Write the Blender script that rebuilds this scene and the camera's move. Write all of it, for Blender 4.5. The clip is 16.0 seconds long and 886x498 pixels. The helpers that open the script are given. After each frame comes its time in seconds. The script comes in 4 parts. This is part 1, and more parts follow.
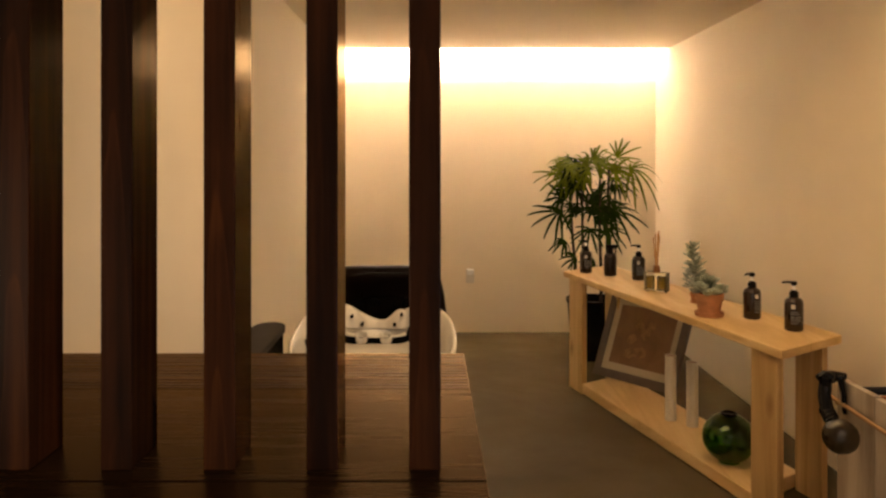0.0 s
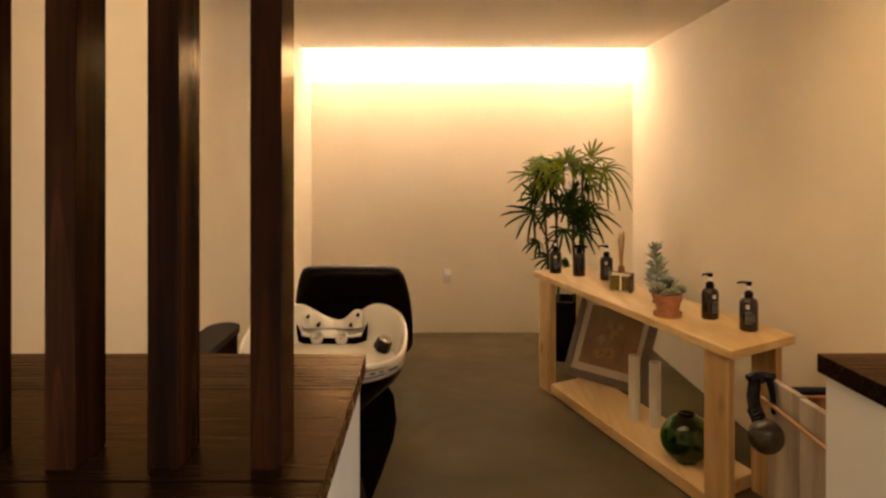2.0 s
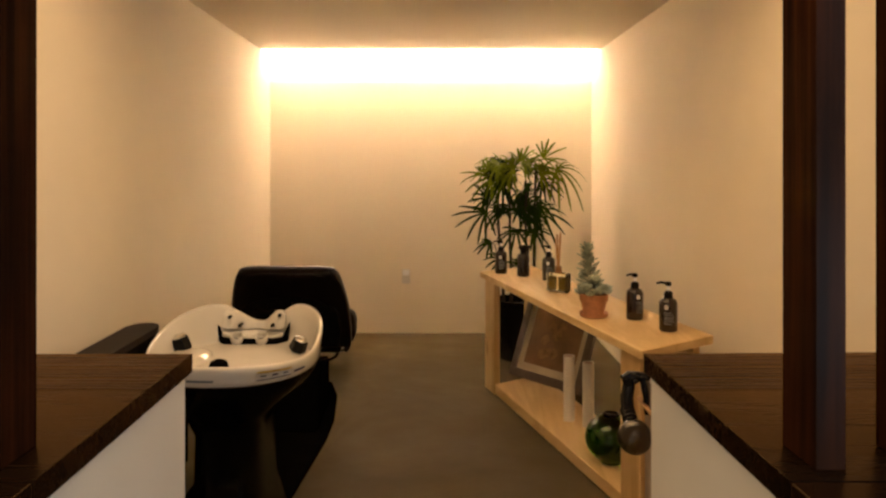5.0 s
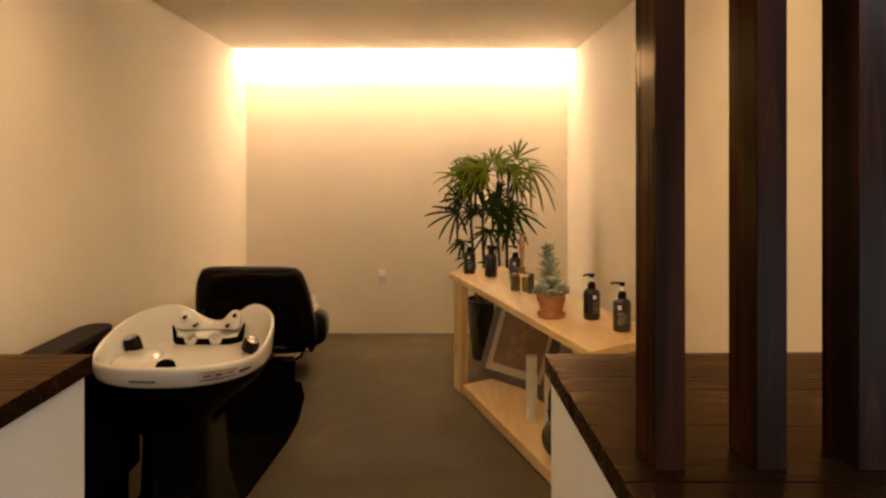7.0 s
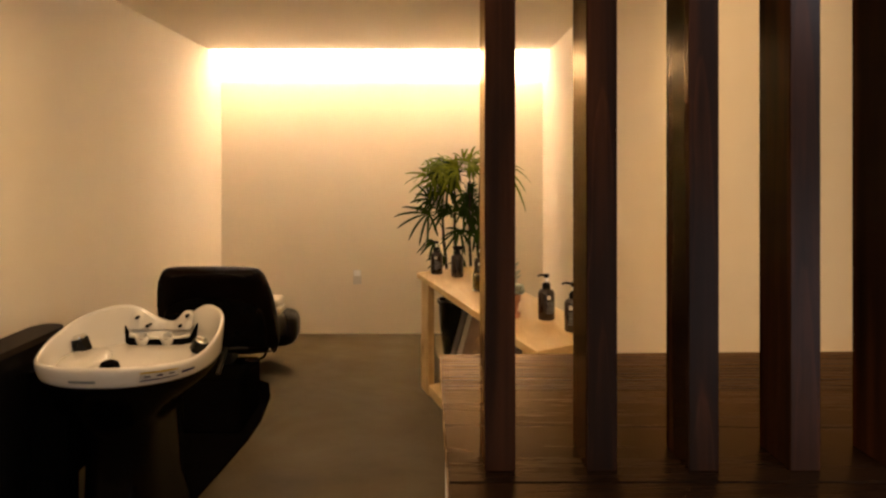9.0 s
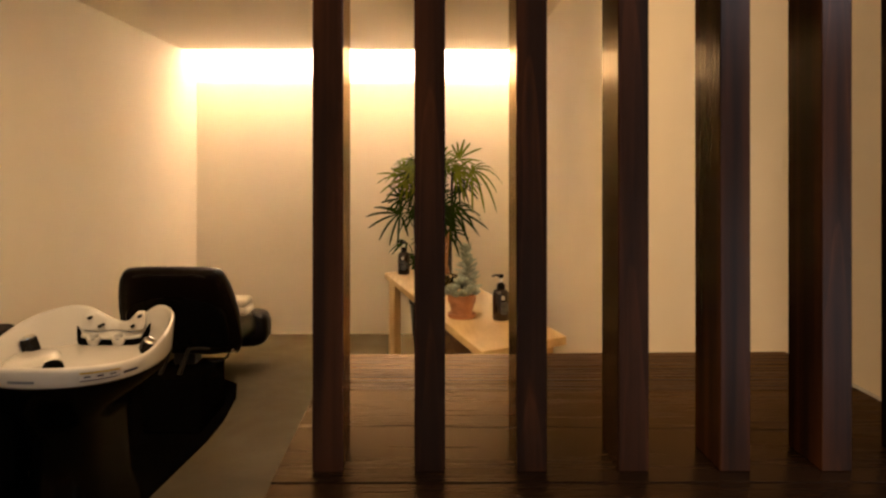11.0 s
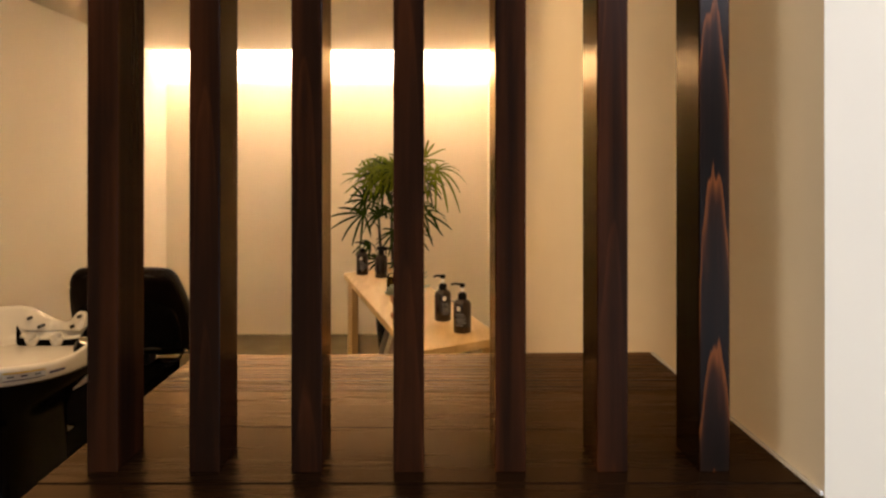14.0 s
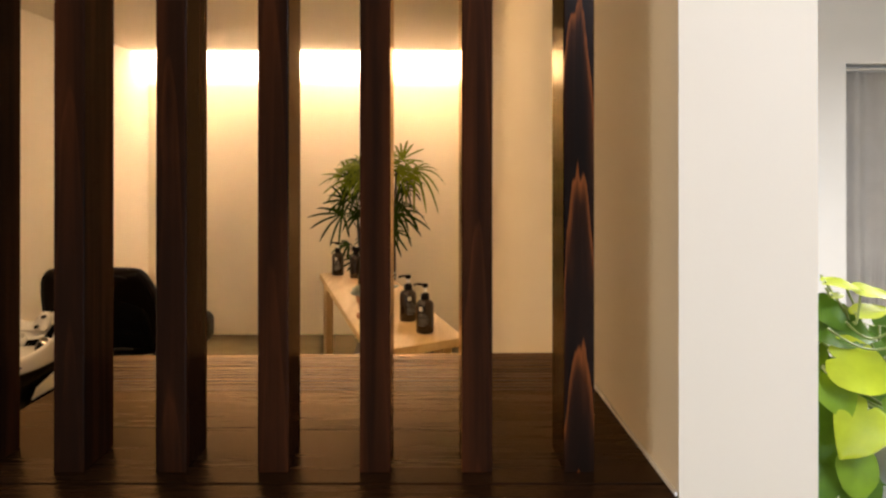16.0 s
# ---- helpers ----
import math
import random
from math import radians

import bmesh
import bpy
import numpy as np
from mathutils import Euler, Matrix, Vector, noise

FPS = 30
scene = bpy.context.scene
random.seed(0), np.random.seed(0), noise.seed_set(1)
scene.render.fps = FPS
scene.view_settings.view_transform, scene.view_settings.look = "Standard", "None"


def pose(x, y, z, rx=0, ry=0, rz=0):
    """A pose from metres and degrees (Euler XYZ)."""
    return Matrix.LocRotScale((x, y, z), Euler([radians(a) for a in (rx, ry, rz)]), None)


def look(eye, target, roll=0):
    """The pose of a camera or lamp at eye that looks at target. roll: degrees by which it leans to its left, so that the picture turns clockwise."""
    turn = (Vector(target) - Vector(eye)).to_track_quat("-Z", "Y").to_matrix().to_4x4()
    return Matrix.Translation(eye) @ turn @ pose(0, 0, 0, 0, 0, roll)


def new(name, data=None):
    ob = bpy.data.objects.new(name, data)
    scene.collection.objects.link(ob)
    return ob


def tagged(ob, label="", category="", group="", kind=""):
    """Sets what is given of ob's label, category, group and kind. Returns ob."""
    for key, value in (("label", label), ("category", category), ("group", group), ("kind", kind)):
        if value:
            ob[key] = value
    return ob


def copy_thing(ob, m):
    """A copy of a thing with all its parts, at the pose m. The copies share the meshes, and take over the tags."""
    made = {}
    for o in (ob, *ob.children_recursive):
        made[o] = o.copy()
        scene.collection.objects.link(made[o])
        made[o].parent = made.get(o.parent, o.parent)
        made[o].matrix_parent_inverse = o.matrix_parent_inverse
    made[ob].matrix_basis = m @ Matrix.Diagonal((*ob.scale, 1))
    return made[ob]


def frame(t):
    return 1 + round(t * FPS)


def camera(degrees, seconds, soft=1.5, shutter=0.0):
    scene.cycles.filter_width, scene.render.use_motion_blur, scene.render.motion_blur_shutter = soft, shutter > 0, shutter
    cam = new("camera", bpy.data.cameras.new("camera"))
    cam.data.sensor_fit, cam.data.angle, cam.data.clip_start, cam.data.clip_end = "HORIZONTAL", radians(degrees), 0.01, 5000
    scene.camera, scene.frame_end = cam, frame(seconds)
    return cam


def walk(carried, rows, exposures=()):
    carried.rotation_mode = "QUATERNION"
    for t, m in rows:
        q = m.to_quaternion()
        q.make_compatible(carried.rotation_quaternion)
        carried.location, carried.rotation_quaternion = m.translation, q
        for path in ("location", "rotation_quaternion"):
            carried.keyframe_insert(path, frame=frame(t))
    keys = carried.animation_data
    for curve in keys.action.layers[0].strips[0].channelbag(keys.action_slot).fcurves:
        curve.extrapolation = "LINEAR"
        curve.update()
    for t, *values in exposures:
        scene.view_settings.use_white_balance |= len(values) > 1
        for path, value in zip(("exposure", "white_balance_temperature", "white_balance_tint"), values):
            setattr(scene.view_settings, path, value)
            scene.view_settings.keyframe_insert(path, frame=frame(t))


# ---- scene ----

# ---------------------------------------------------------------- camera
cam = camera(58.5, 16.0, soft=2.4)
SLIDE = 1.54
TRACK = [(0.0, 0.0), (0.5, 0.0284), (1.0, 0.0582), (1.5, 0.0892), (2.0, 0.1220), (2.5, 0.1578), (3.0, 0.1948), (3.5, 0.2334), (4.0, 0.2710),
         (6.5, 0.4264), (7.0, 0.4589), (7.5, 0.4914), (8.0, 0.5238), (10.5, 0.6885), (11.0, 0.7215), (11.5, 0.7530), (12.0, 0.7818), (12.5, 0.8092),
         (13.0, 0.8370), (13.5, 0.8662), (14.0, 0.8957), (14.5, 0.9247), (15.0, 0.9518), (15.5, 0.9770), (16.0, 1.0010)]
YAW = [(0, 0.0), (2, -0.01), (3, -0.03), (4, -0.065), (6.5, -0.18), (8, -0.217), (10.5, -0.245), (11.5, -0.229), (13, -0.16), (14.5, -0.086), (16, 0.0)]
PITCH = [(0, 0.0), (6, 0.05), (16.0, 0.16)]


def blend(table, t):
    return float(np.interp(t, [r[0] for r in table], [r[1] for r in table]))


walk(cam, [(t, pose(SLIDE * c, 0, 1.385, 90 + blend(PITCH, t), 0, blend(YAW, t))) for t, c in TRACK],
     exposures=[(0.0, 0.22), (4.0, 0.26), (8.0, 0.30), (12.0, 0.34), (16.0, 0.37)])

# ---------------------------------------------------------------- light
world = bpy.data.worlds.new("world")
scene.world = world
world.use_nodes = True
wn = world.node_tree.nodes
sky = wn.new("ShaderNodeTexSky")
sky.sky_type, sky.sun_disc = "NISHITA", False
sky.sun_elevation, sky.sun_rotation = radians(35), radians(180)
wn["Background"].inputs["Strength"].default_value = 0.08
world.node_tree.links.new(sky.outputs["Color"], wn["Background"].inputs["Color"])


def area_light(name, m, sx, sy, watts, colour):
    data = bpy.data.lights.new(name, "AREA")
    data.shape, data.size, data.size_y, data.energy, data.color = "RECTANGLE", sx, sy, watts, colour
    ob = new(name, data)
    ob.matrix_world = m
    return ob


SIDE_SHEAR = -0.0171       # sideways shear with depth, fitted to the camera's view
RISE_SHEAR = -0.1058        # shear that lifts floor and all on it with depth, to fit the camera's view
CEIL, BACK, SLOT = 2.300, 6.56, 6.19
WARM, DAY, LAMP = (1.0, 0.85, 0.755), (0.46, 0.72, 1.0), (0.82, 0.88, 1.09)
area_light("cove_light", look((0.43, 6.06, 2.418 - RISE_SHEAR * 6.06), (0.43, BACK, 2.30 - RISE_SHEAR * BACK)), 2.55, 0.03, 86, WARM)
# soft fill lamp, added out of view to brighten the booth's walls
area_light("booth_fill_light", look((0.45, 2.4, CEIL - 0.012 - RISE_SHEAR * 2.4), (0.45, 2.4, 0)), 1.9, 1.2, 24, (1.0, 0.64, 0.315))
# daylight through the rear window, out of view
area_light("unseen_room_light", look((4.05, -3.86, 1.45 - RISE_SHEAR * -3.86), (3.6, 0, 1.3)), 2.2, 1.35, 34, DAY)
# warm lamp added at the left, out of view, to brighten right-hand faces
area_light("unseen_room_light", look((-2.94, -2.0, 1.45 - RISE_SHEAR * -2.0), (1.8, 0.9, 1.40)), 1.7, 1.25, 25, (1.0, 0.81, 0.62))
# fill lamps added out of view to brighten counters, wall end and bay
area_light("unseen_ceiling_fill", look((0.50, -0.05, 2.57 - RISE_SHEAR * -0.05), (0.50, -0.05, 0)), 1.7, 1.4, 14, (1.0, 0.75, 0.50))
area_light("unseen_ceiling_fill", look((2.4, -0.6, 2.55 - RISE_SHEAR * -0.6), (2.9, 0.0, 1.61)), 0.6, 0.6, 40, LAMP)
area_light("unseen_ceiling_fill", look((4.0, 1.9, 2.57 - RISE_SHEAR * 1.9), (4.0, 1.9, 0)), 0.9, 0.9, 195, (1.0, 0.955, 0.94))

# ---------------------------------------------------------------- materials


def material(name):
    m = bpy.data.materials.new(name)
    m.use_nodes = True
    return m, m.node_tree.nodes, m.node_tree.links, m.node_tree.nodes["Principled BSDF"]


def mix_ramp(nodes, links, fac, stops):
    r = nodes.new("ShaderNodeValToRGB")
    while len(r.color_ramp.elements) < len(stops):
        r.color_ramp.elements.new(0.5)
    for e, (p, c) in zip(r.color_ramp.elements, stops):
        e.position, e.color = p, (*c, 1)
    links.new(fac, r.inputs["Fac"])
    return r.outputs["Color"]


def coords(nodes, links, scale=(1, 1, 1), random_shift=False):
    c = nodes.new("ShaderNodeTexCoord")
    mp = nodes.new("ShaderNodeMapping")
    mp.inputs["Scale"].default_value = scale
    links.new(c.outputs["Object"], mp.inputs["Vector"])
    if random_shift:
        info = nodes.new("ShaderNodeObjectInfo")
        mul = nodes.new("ShaderNodeMath")
        mul.operation = "MULTIPLY"
        mul.inputs[1].default_value = 37.0
        links.new(info.outputs["Random"], mul.inputs[0])
        links.new(mul.outputs[0], mp.inputs["Location"])
    return mp.outputs["Vector"]


def noise_tex(nodes, links, vec, scale, detail=4, rough=0.55, distortion=0.0):
    n = nodes.new("ShaderNodeTexNoise")
    n.inputs["Scale"].default_value, n.inputs["Detail"].default_value = scale, detail
    n.inputs["Roughness"].default_value, n.inputs["Distortion"].default_value = rough, distortion
    links.new(vec, n.inputs["Vector"])
    return n.outputs["Fac"]


def bump(nodes, links, bsdf, height, strength, distance=0.002):
    b = nodes.new("ShaderNodeBump")
    b.inputs["Strength"].default_value, b.inputs["Distance"].default_value = strength, distance
    links.new(height, b.inputs["Height"])
    links.new(b.outputs["Normal"], bsdf.inputs["Normal"])


def plain(name, colour, rough=0.5, metal=0.0, spread=0.08, scale=6.0, grain=0.1, coat=0.0, grain_scale=180.0, gloss=0.5):
    """Colour with a soft large mottling and a fine grain."""
    m, n, l, b = material(name)
    v = coords(n, l, random_shift=True)
    lo, hi = [tuple(max(0.0, c * (1 + s)) for c in colour) for s in (-spread, spread)]
    l.new(mix_ramp(n, l, noise_tex(n, l, v, scale), [(0.3, lo), (0.7, hi)]), b.inputs["Base Color"])
    b.inputs["Roughness"].default_value, b.inputs["Metallic"].default_value = rough, metal
    b.inputs["Coat Weight"].default_value, b.inputs["Specular IOR Level"].default_value = coat, gloss
    if grain:
        bump(n, l, b, noise_tex(n, l, v, grain_scale, 3), grain, 0.001)
    return m


def wood(name, dark, mid, light, axis="z", rough=0.5, rings=22.0, stretch=0.06, coat=0.0, figure=1.0, relief=0.25, gloss=0.3, knots=0.0):
    """Timber with growth rings drawn out along one axis, flame figure, fine pores and, if wanted, scattered knots."""
    m, n, l, b = material(name)
    s = {"x": (stretch, 1, 1), "y": (1, stretch, 1), "z": (1, 1, stretch)}[axis]
    v = coords(n, l, s, random_shift=True)
    warp = noise_tex(n, l, v, 5.0 * figure, 3, 0.5, 0.6)
    mul = n.new("ShaderNodeMath")
    mul.operation, mul.inputs[1].default_value = "MULTIPLY", rings
    l.new(warp, mul.inputs[0])
    frac = n.new("ShaderNodeMath")
    frac.operation = "PINGPONG"
    frac.inputs[1].default_value = 1.0
    l.new(mul.outputs[0], frac.inputs[0])
    fine = noise_tex(n, l, v, 140.0, 5, 0.6)
    add = n.new("ShaderNodeMath")
    add.operation = "MULTIPLY_ADD"
    add.inputs[1].default_value = 0.45
    l.new(fine, add.inputs[0])
    sub = n.new("ShaderNodeMath")
    sub.operation, sub.inputs[1].default_value = "MULTIPLY", 0.55
    l.new(frac.outputs[0], sub.inputs[0])
    l.new(sub.outputs[0], add.inputs[2])
    colour = mix_ramp(n, l, add.outputs[0], [(0.2, dark), (0.5, mid), (0.8, light)])
    if knots:
        cell, mix = n.new("ShaderNodeTexVoronoi"), n.new("ShaderNodeMix")
        cell.inputs["Scale"].default_value = knots
        l.new(coords(n, l, tuple(0.55 if q < 1 else 1.0 for q in s), random_shift=True), cell.inputs["Vector"])
        ring = mix_ramp(n, l, cell.outputs["Distance"], [(0.05, (0.75, 0.75, 0.75)), (0.09, (0.45, 0.45, 0.45)), (0.20, (0.0, 0.0, 0.0))])
        mix.data_type = "RGBA"
        l.new(ring, mix.inputs[0])
        l.new(colour, mix.inputs[6])
        mix.inputs[7].default_value = (dark[0] * 0.42, dark[1] * 0.30, dark[2] * 0.22, 1)
        colour = mix.outputs[2]
    l.new(colour, b.inputs["Base Color"])
    b.inputs["Roughness"].default_value, b.inputs["Coat Weight"].default_value = rough, coat
    b.inputs["Specular IOR Level"].default_value = gloss
    bump(n, l, b, add.outputs[0], relief, 0.0015)
    return m


def oil_finish(m, n, l, b, tint, ior, rough, normal=None):
    """Thin amber oil over stained timber: a tinted gloss that grows towards grazing angles."""
    b.inputs["Specular IOR Level"].default_value, b.inputs["Roughness"].default_value = 0.0, 0.9
    gloss, fres, mix = n.new("ShaderNodeBsdfGlossy"), n.new("ShaderNodeFresnel"), n.new("ShaderNodeMixShader")
    if isinstance(ior, float):
        gloss.inputs["Color"].default_value, fres.inputs["IOR"].default_value = (*tint, 1), ior
    else:
        l.new(tint, gloss.inputs["Color"])
        l.new(ior, fres.inputs["IOR"])
    l.new(rough, gloss.inputs["Roughness"])
    if normal:
        l.new(normal, gloss.inputs["Normal"])
    l.new(fres.outputs[0], mix.inputs[0])
    l.new(b.outputs[0], mix.inputs[1])
    l.new(gloss.outputs[0], mix.inputs[2])
    l.new(mix.outputs[0], n["Material Output"].inputs["Surface"])


def stained_top():
    """Dark stained board: straight fine grain along its length, a slow figure, knots and cloudy stain."""
    m, n, l, b = material("dark_stained_top")
    long_v = coords(n, l, (0.05, 1, 1), random_shift=True)
    free_v = coords(n, l, (0.4, 1, 1), random_shift=True)
    grain = noise_tex(n, l, long_v, 95.0, 5, 0.6, 0.2)
    figure = noise_tex(n, l, coords(n, l, (0.12, 1, 1), random_shift=True), 16.0, 4, 0.55, 1.2)
    cloud = noise_tex(n, l, free_v, 5.0, 4, 0.6, 0.5)
    knot = n.new("ShaderNodeTexVoronoi")
    knot.inputs["Scale"].default_value = 6.5
    l.new(free_v, knot.inputs["Vector"])
    spot = mix_ramp(n, l, knot.outputs["Distance"], [(0.03, (0.0, 0.0, 0.0)), (0.10, (1.0, 1.0, 1.0))])

    def calc(op, p, q):
        k = n.new("ShaderNodeMath")
        k.operation = op
        for slot, v in zip(k.inputs, (p, q)):
            if isinstance(v, float):
                slot.default_value = v
            else:
                l.new(v, slot)
        return k.outputs[0]

    lines = calc("ADD", calc("MULTIPLY", grain, 0.5), calc("MULTIPLY", figure, 0.5))
    tone = calc("ADD", lines, calc("MULTIPLY", cloud, 0.5))
    tone = calc("MULTIPLY", tone, calc("ADD", calc("MULTIPLY", spot, 0.3), 0.7))
    l.new(mix_ramp(n, l, tone, [(0.46, (0.0055, 0.0026, 0.0014)), (0.66, (0.0090, 0.0040, 0.0019)), (0.80, (0.0135, 0.0058, 0.0025)), (1.0, (0.024, 0.0102, 0.0042))]), b.inputs["Base Color"])
    bump(n, l, b, lines, 0.05, 0.0012)
    rough = mix_ramp(n, l, lines, [(0.35, (0.30, 0.30, 0.30)), (0.62, (0.24, 0.24, 0.24))])
    oil_finish(m, n, l, b, (1.0, 0.70, 0.42), 1.13, rough, b.inputs["Normal"].links[0].from_socket)
    return m


def flamed_post(name="dark_stained_post", gain=0.08, least=0.0, shade=0.0, steep=2600.0, jag=0.3, tongues=3.6, shift=0.0):
    """Dark stained cedar: straight streaks, and arched growth rings that come and go along the post."""
    m, n, l, b = material(name)
    straight = coords(n, l, (1, 1, 0.035), random_shift=True)
    streak = noise_tex(n, l, straight, 70.0, 5, 0.6, 0.3)
    broad = noise_tex(n, l, straight, 22.0, 3, 0.5, 0.4)

    def calc(op, a, c, d=None):
        k = n.new("ShaderNodeMath")
        k.operation = op
        for slot, v in zip(k.inputs, (a, c, d)):
            if isinstance(v, (int, float)):
                slot.default_value = v
            elif v is not None:
                l.new(v, slot)
        return k.outputs[0]

    tc = n.new("ShaderNodeTexCoord")
    sep = n.new("ShaderNodeSeparateXYZ")
    l.new(tc.outputs["Object"], sep.inputs[0])
    info = n.new("ShaderNodeObjectInfo")
    slow = coords(n, l, (1, 1, 0.25), random_shift=True)
    wander = noise_tex(n, l, slow, 12.0, 3, 0.5)
    cx = calc("ADD", calc("MULTIPLY", wander, 0.016), 0.010)
    off = calc("SUBTRACT", sep.outputs["X"], cx)
    arch = calc("MULTIPLY", calc("MULTIPLY", off, off), steep)
    along = calc("ADD", calc("MULTIPLY", sep.outputs["Z"], tongues), calc("MULTIPLY_ADD", info.outputs["Random"], 23.0, shift))
    ring = calc("FRACT", calc("ADD", calc("ADD", along, arch), calc("ADD", calc("MULTIPLY", wander, 1.6), calc("MULTIPLY", streak, jag))), 0.0)
    line = mix_ramp(n, l, ring, [(0.0, (0.0, 0.0, 0.0)), (0.40, (0.10, 0.10, 0.10)), (0.75, (0.32, 0.32, 0.32)), (0.94, (1.0, 1.0, 1.0)), (0.99, (0.0, 0.0, 0.0))])
    where = mix_ramp(n, l, noise_tex(n, l, slow, 4.0, 2), [(0.42, (least, least, least)), (0.62, (1.0, 1.0, 1.0))])
    turned = n.new("ShaderNodeSeparateXYZ")
    l.new(tc.outputs["Normal"], turned.inputs[0])
    face = calc("ABSOLUTE", turned.outputs["Y"], 0.0)
    flame = calc("MULTIPLY", calc("MULTIPLY", line, where), face)
    tone = calc("ADD", calc("MULTIPLY", streak, 0.42), calc("MULTIPLY", calc("ADD", calc("MULTIPLY", calc("SUBTRACT", broad, 0.5), 1.7), 0.5), 0.58))
    stain = noise_tex(n, l, coords(n, l, (1, 1, 0.3), random_shift=True), 7.0, 4, 0.6, 0.5)
    total = calc("ADD", calc("ADD", calc("MULTIPLY", tone, 0.62), calc("MULTIPLY", stain, 0.30)), calc("SUBTRACT", calc("MULTIPLY", flame, gain), shade))
    l.new(mix_ramp(n, l, total, [(0.30, (0.0062, 0.0036, 0.0026)), (0.42, (0.0145, 0.0057, 0.0030)), (0.55, (0.040, 0.0126, 0.0046)), (0.70, (0.092, 0.0272, 0.0074)), (0.85, (0.18, 0.052, 0.0125))]), b.inputs["Base Color"])
    rough = mix_ramp(n, l, face, [(0.0, (0.17, 0.17, 0.17)), (1.0, (0.27, 0.27, 0.27))])
    ior = calc("ADD", calc("MULTIPLY", face, 0.115), 1.055)
    tint = mix_ramp(n, l, face, [(0.0, (1.0, 0.75, 0.46)), (1.0, (1.0, 0.84, 0.73))])
    oil_finish(m, n, l, b, tint, ior, rough)
    return m


def paint_wall(name, colour):
    """Roller-painted plaster: orange-peel relief, faint patches and scuffs."""
    m, n, l, b = material(name)
    v = coords(n, l)
    lo = tuple(c * 0.95 for c in colour)
    l.new(mix_ramp(n, l, noise_tex(n, l, v, 1.3, 5), [(0.3, lo), (0.7, colour)]), b.inputs["Base Color"])
    b.inputs["Roughness"].default_value = 0.75
    bump(n, l, b, noise_tex(n, l, v, 210.0, 3), 0.12, 0.001)
    return m


def concrete_floor():
    m, n, l, b = material("trowelled_mortar")
    v = coords(n, l)
    big = noise_tex(n, l, v, 1.1, 6, 0.6, 0.8)
    l.new(mix_ramp(n, l, big, [(0.3, (0.077, 0.057, 0.0265)), (0.55, (0.105, 0.079, 0.0385)), (0.75, (0.138, 0.106, 0.055))]), b.inputs["Base Color"])
    r = mix_ramp(n, l, noise_tex(n, l, v, 3.0, 5), [(0.3, (0.6, 0.6, 0.6)), (0.7, (0.8, 0.8, 0.8))])
    l.new(r, b.inputs["Roughness"])
    b.inputs["Specular IOR Level"].default_value = 0.12
    bump(n, l, b, noise_tex(n, l, v, 30.0, 6, 0.6), 0.08, 0.003)
    return m


M_WALL = paint_wall("cream_wall_paint", (0.92, 0.822, 0.652))
M_CEIL = paint_wall("ceiling_paint", (0.92, 0.81, 0.66))
M_WALL_W = paint_wall("white_wall_paint", (0.82, 0.82, 0.80))
M_FLOOR = concrete_floor()
M_POST = flamed_post()
M_POST_FLAME = flamed_post("dark_post_with_bold_flame", 0.60, 0.85, 0.16, 1500.0, 0.7, 5.4, -0.49)
M_TOP = stained_top()
# pale ridge colour stands in for glints of light along the grain
M_RIDGE = wood("glinting_grain_ridge", (0.030, 0.013, 0.0055), (0.050, 0.022, 0.0095), (0.085, 0.039, 0.018), "x", 0.45, 9, 0.10, relief=0.1, gloss=0.1)
M_PINE = wood("pale_pine", (0.64, 0.43, 0.19), (0.75, 0.53, 0.255), (0.82, 0.61, 0.325), "y", 0.5, 9, 0.05)
# pine for the legs, darker: their shade is put into the colour
M_PINE_Z = wood("pale_pine_shaded", (0.51, 0.325, 0.135), (0.62, 0.42, 0.19), (0.70, 0.50, 0.25), "z", 0.55, 9, 0.05, knots=5.5)
M_WHITE = plain("white_laminate", (0.80, 0.79, 0.76), 0.5, spread=0.03)
M_PANEL = plain("cream_panel_paint", (0.79, 0.725, 0.60), 0.6, spread=0.03, scale=3)
M_BLACK = plain("black_plastic", (0.007, 0.006, 0.0055), 0.26, spread=0.2, gloss=0.2)
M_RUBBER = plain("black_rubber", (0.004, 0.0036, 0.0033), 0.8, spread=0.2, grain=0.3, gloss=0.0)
M_LEATHER = plain("black_leather", (0.006, 0.0032, 0.0026), 0.34, spread=0.25, grain=0.3, grain_scale=420.0, gloss=0.11)
M_CERAMIC = plain("white_ceramic", (0.76, 0.735, 0.68), 0.07, spread=0.02, grain=0.0, coat=0.25)

M_BROWN_TOP = plain("dark_brown_laminate", (0.020, 0.013, 0.009), 0.6, spread=0.15, gloss=0.12)
M_GLOSS_BLACK = plain("gloss_black_shell", (0.0022, 0.0019, 0.0018), 0.14, spread=0.2, grain=0.02, gloss=0.09)
M_CHROME = plain("chrome", (0.75, 0.74, 0.72), 0.12, 1.0, spread=0.02, grain=0)
M_TERRACOTTA = plain("terracotta", (0.54, 0.25, 0.125), 0.8, spread=0.2, scale=25, grain=0.3)
M_SOIL = plain("soil", (0.03, 0.02, 0.012), 0.95, spread=0.5, scale=60, grain=0.8)
M_SUCC = plain("succulent_leaf", (0.40, 0.46, 0.38), 0.5, spread=0.25, scale=30, grain=0.05)
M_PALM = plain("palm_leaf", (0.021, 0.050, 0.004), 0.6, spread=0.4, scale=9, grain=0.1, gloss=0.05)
# lit copy of the palm leaf: light on upper fronds is in its colour
M_PALM_TOP = plain("palm_leaf_lit", (0.16, 0.21, 0.010), 0.6, spread=0.45, scale=9, grain=0.1, gloss=0.06)
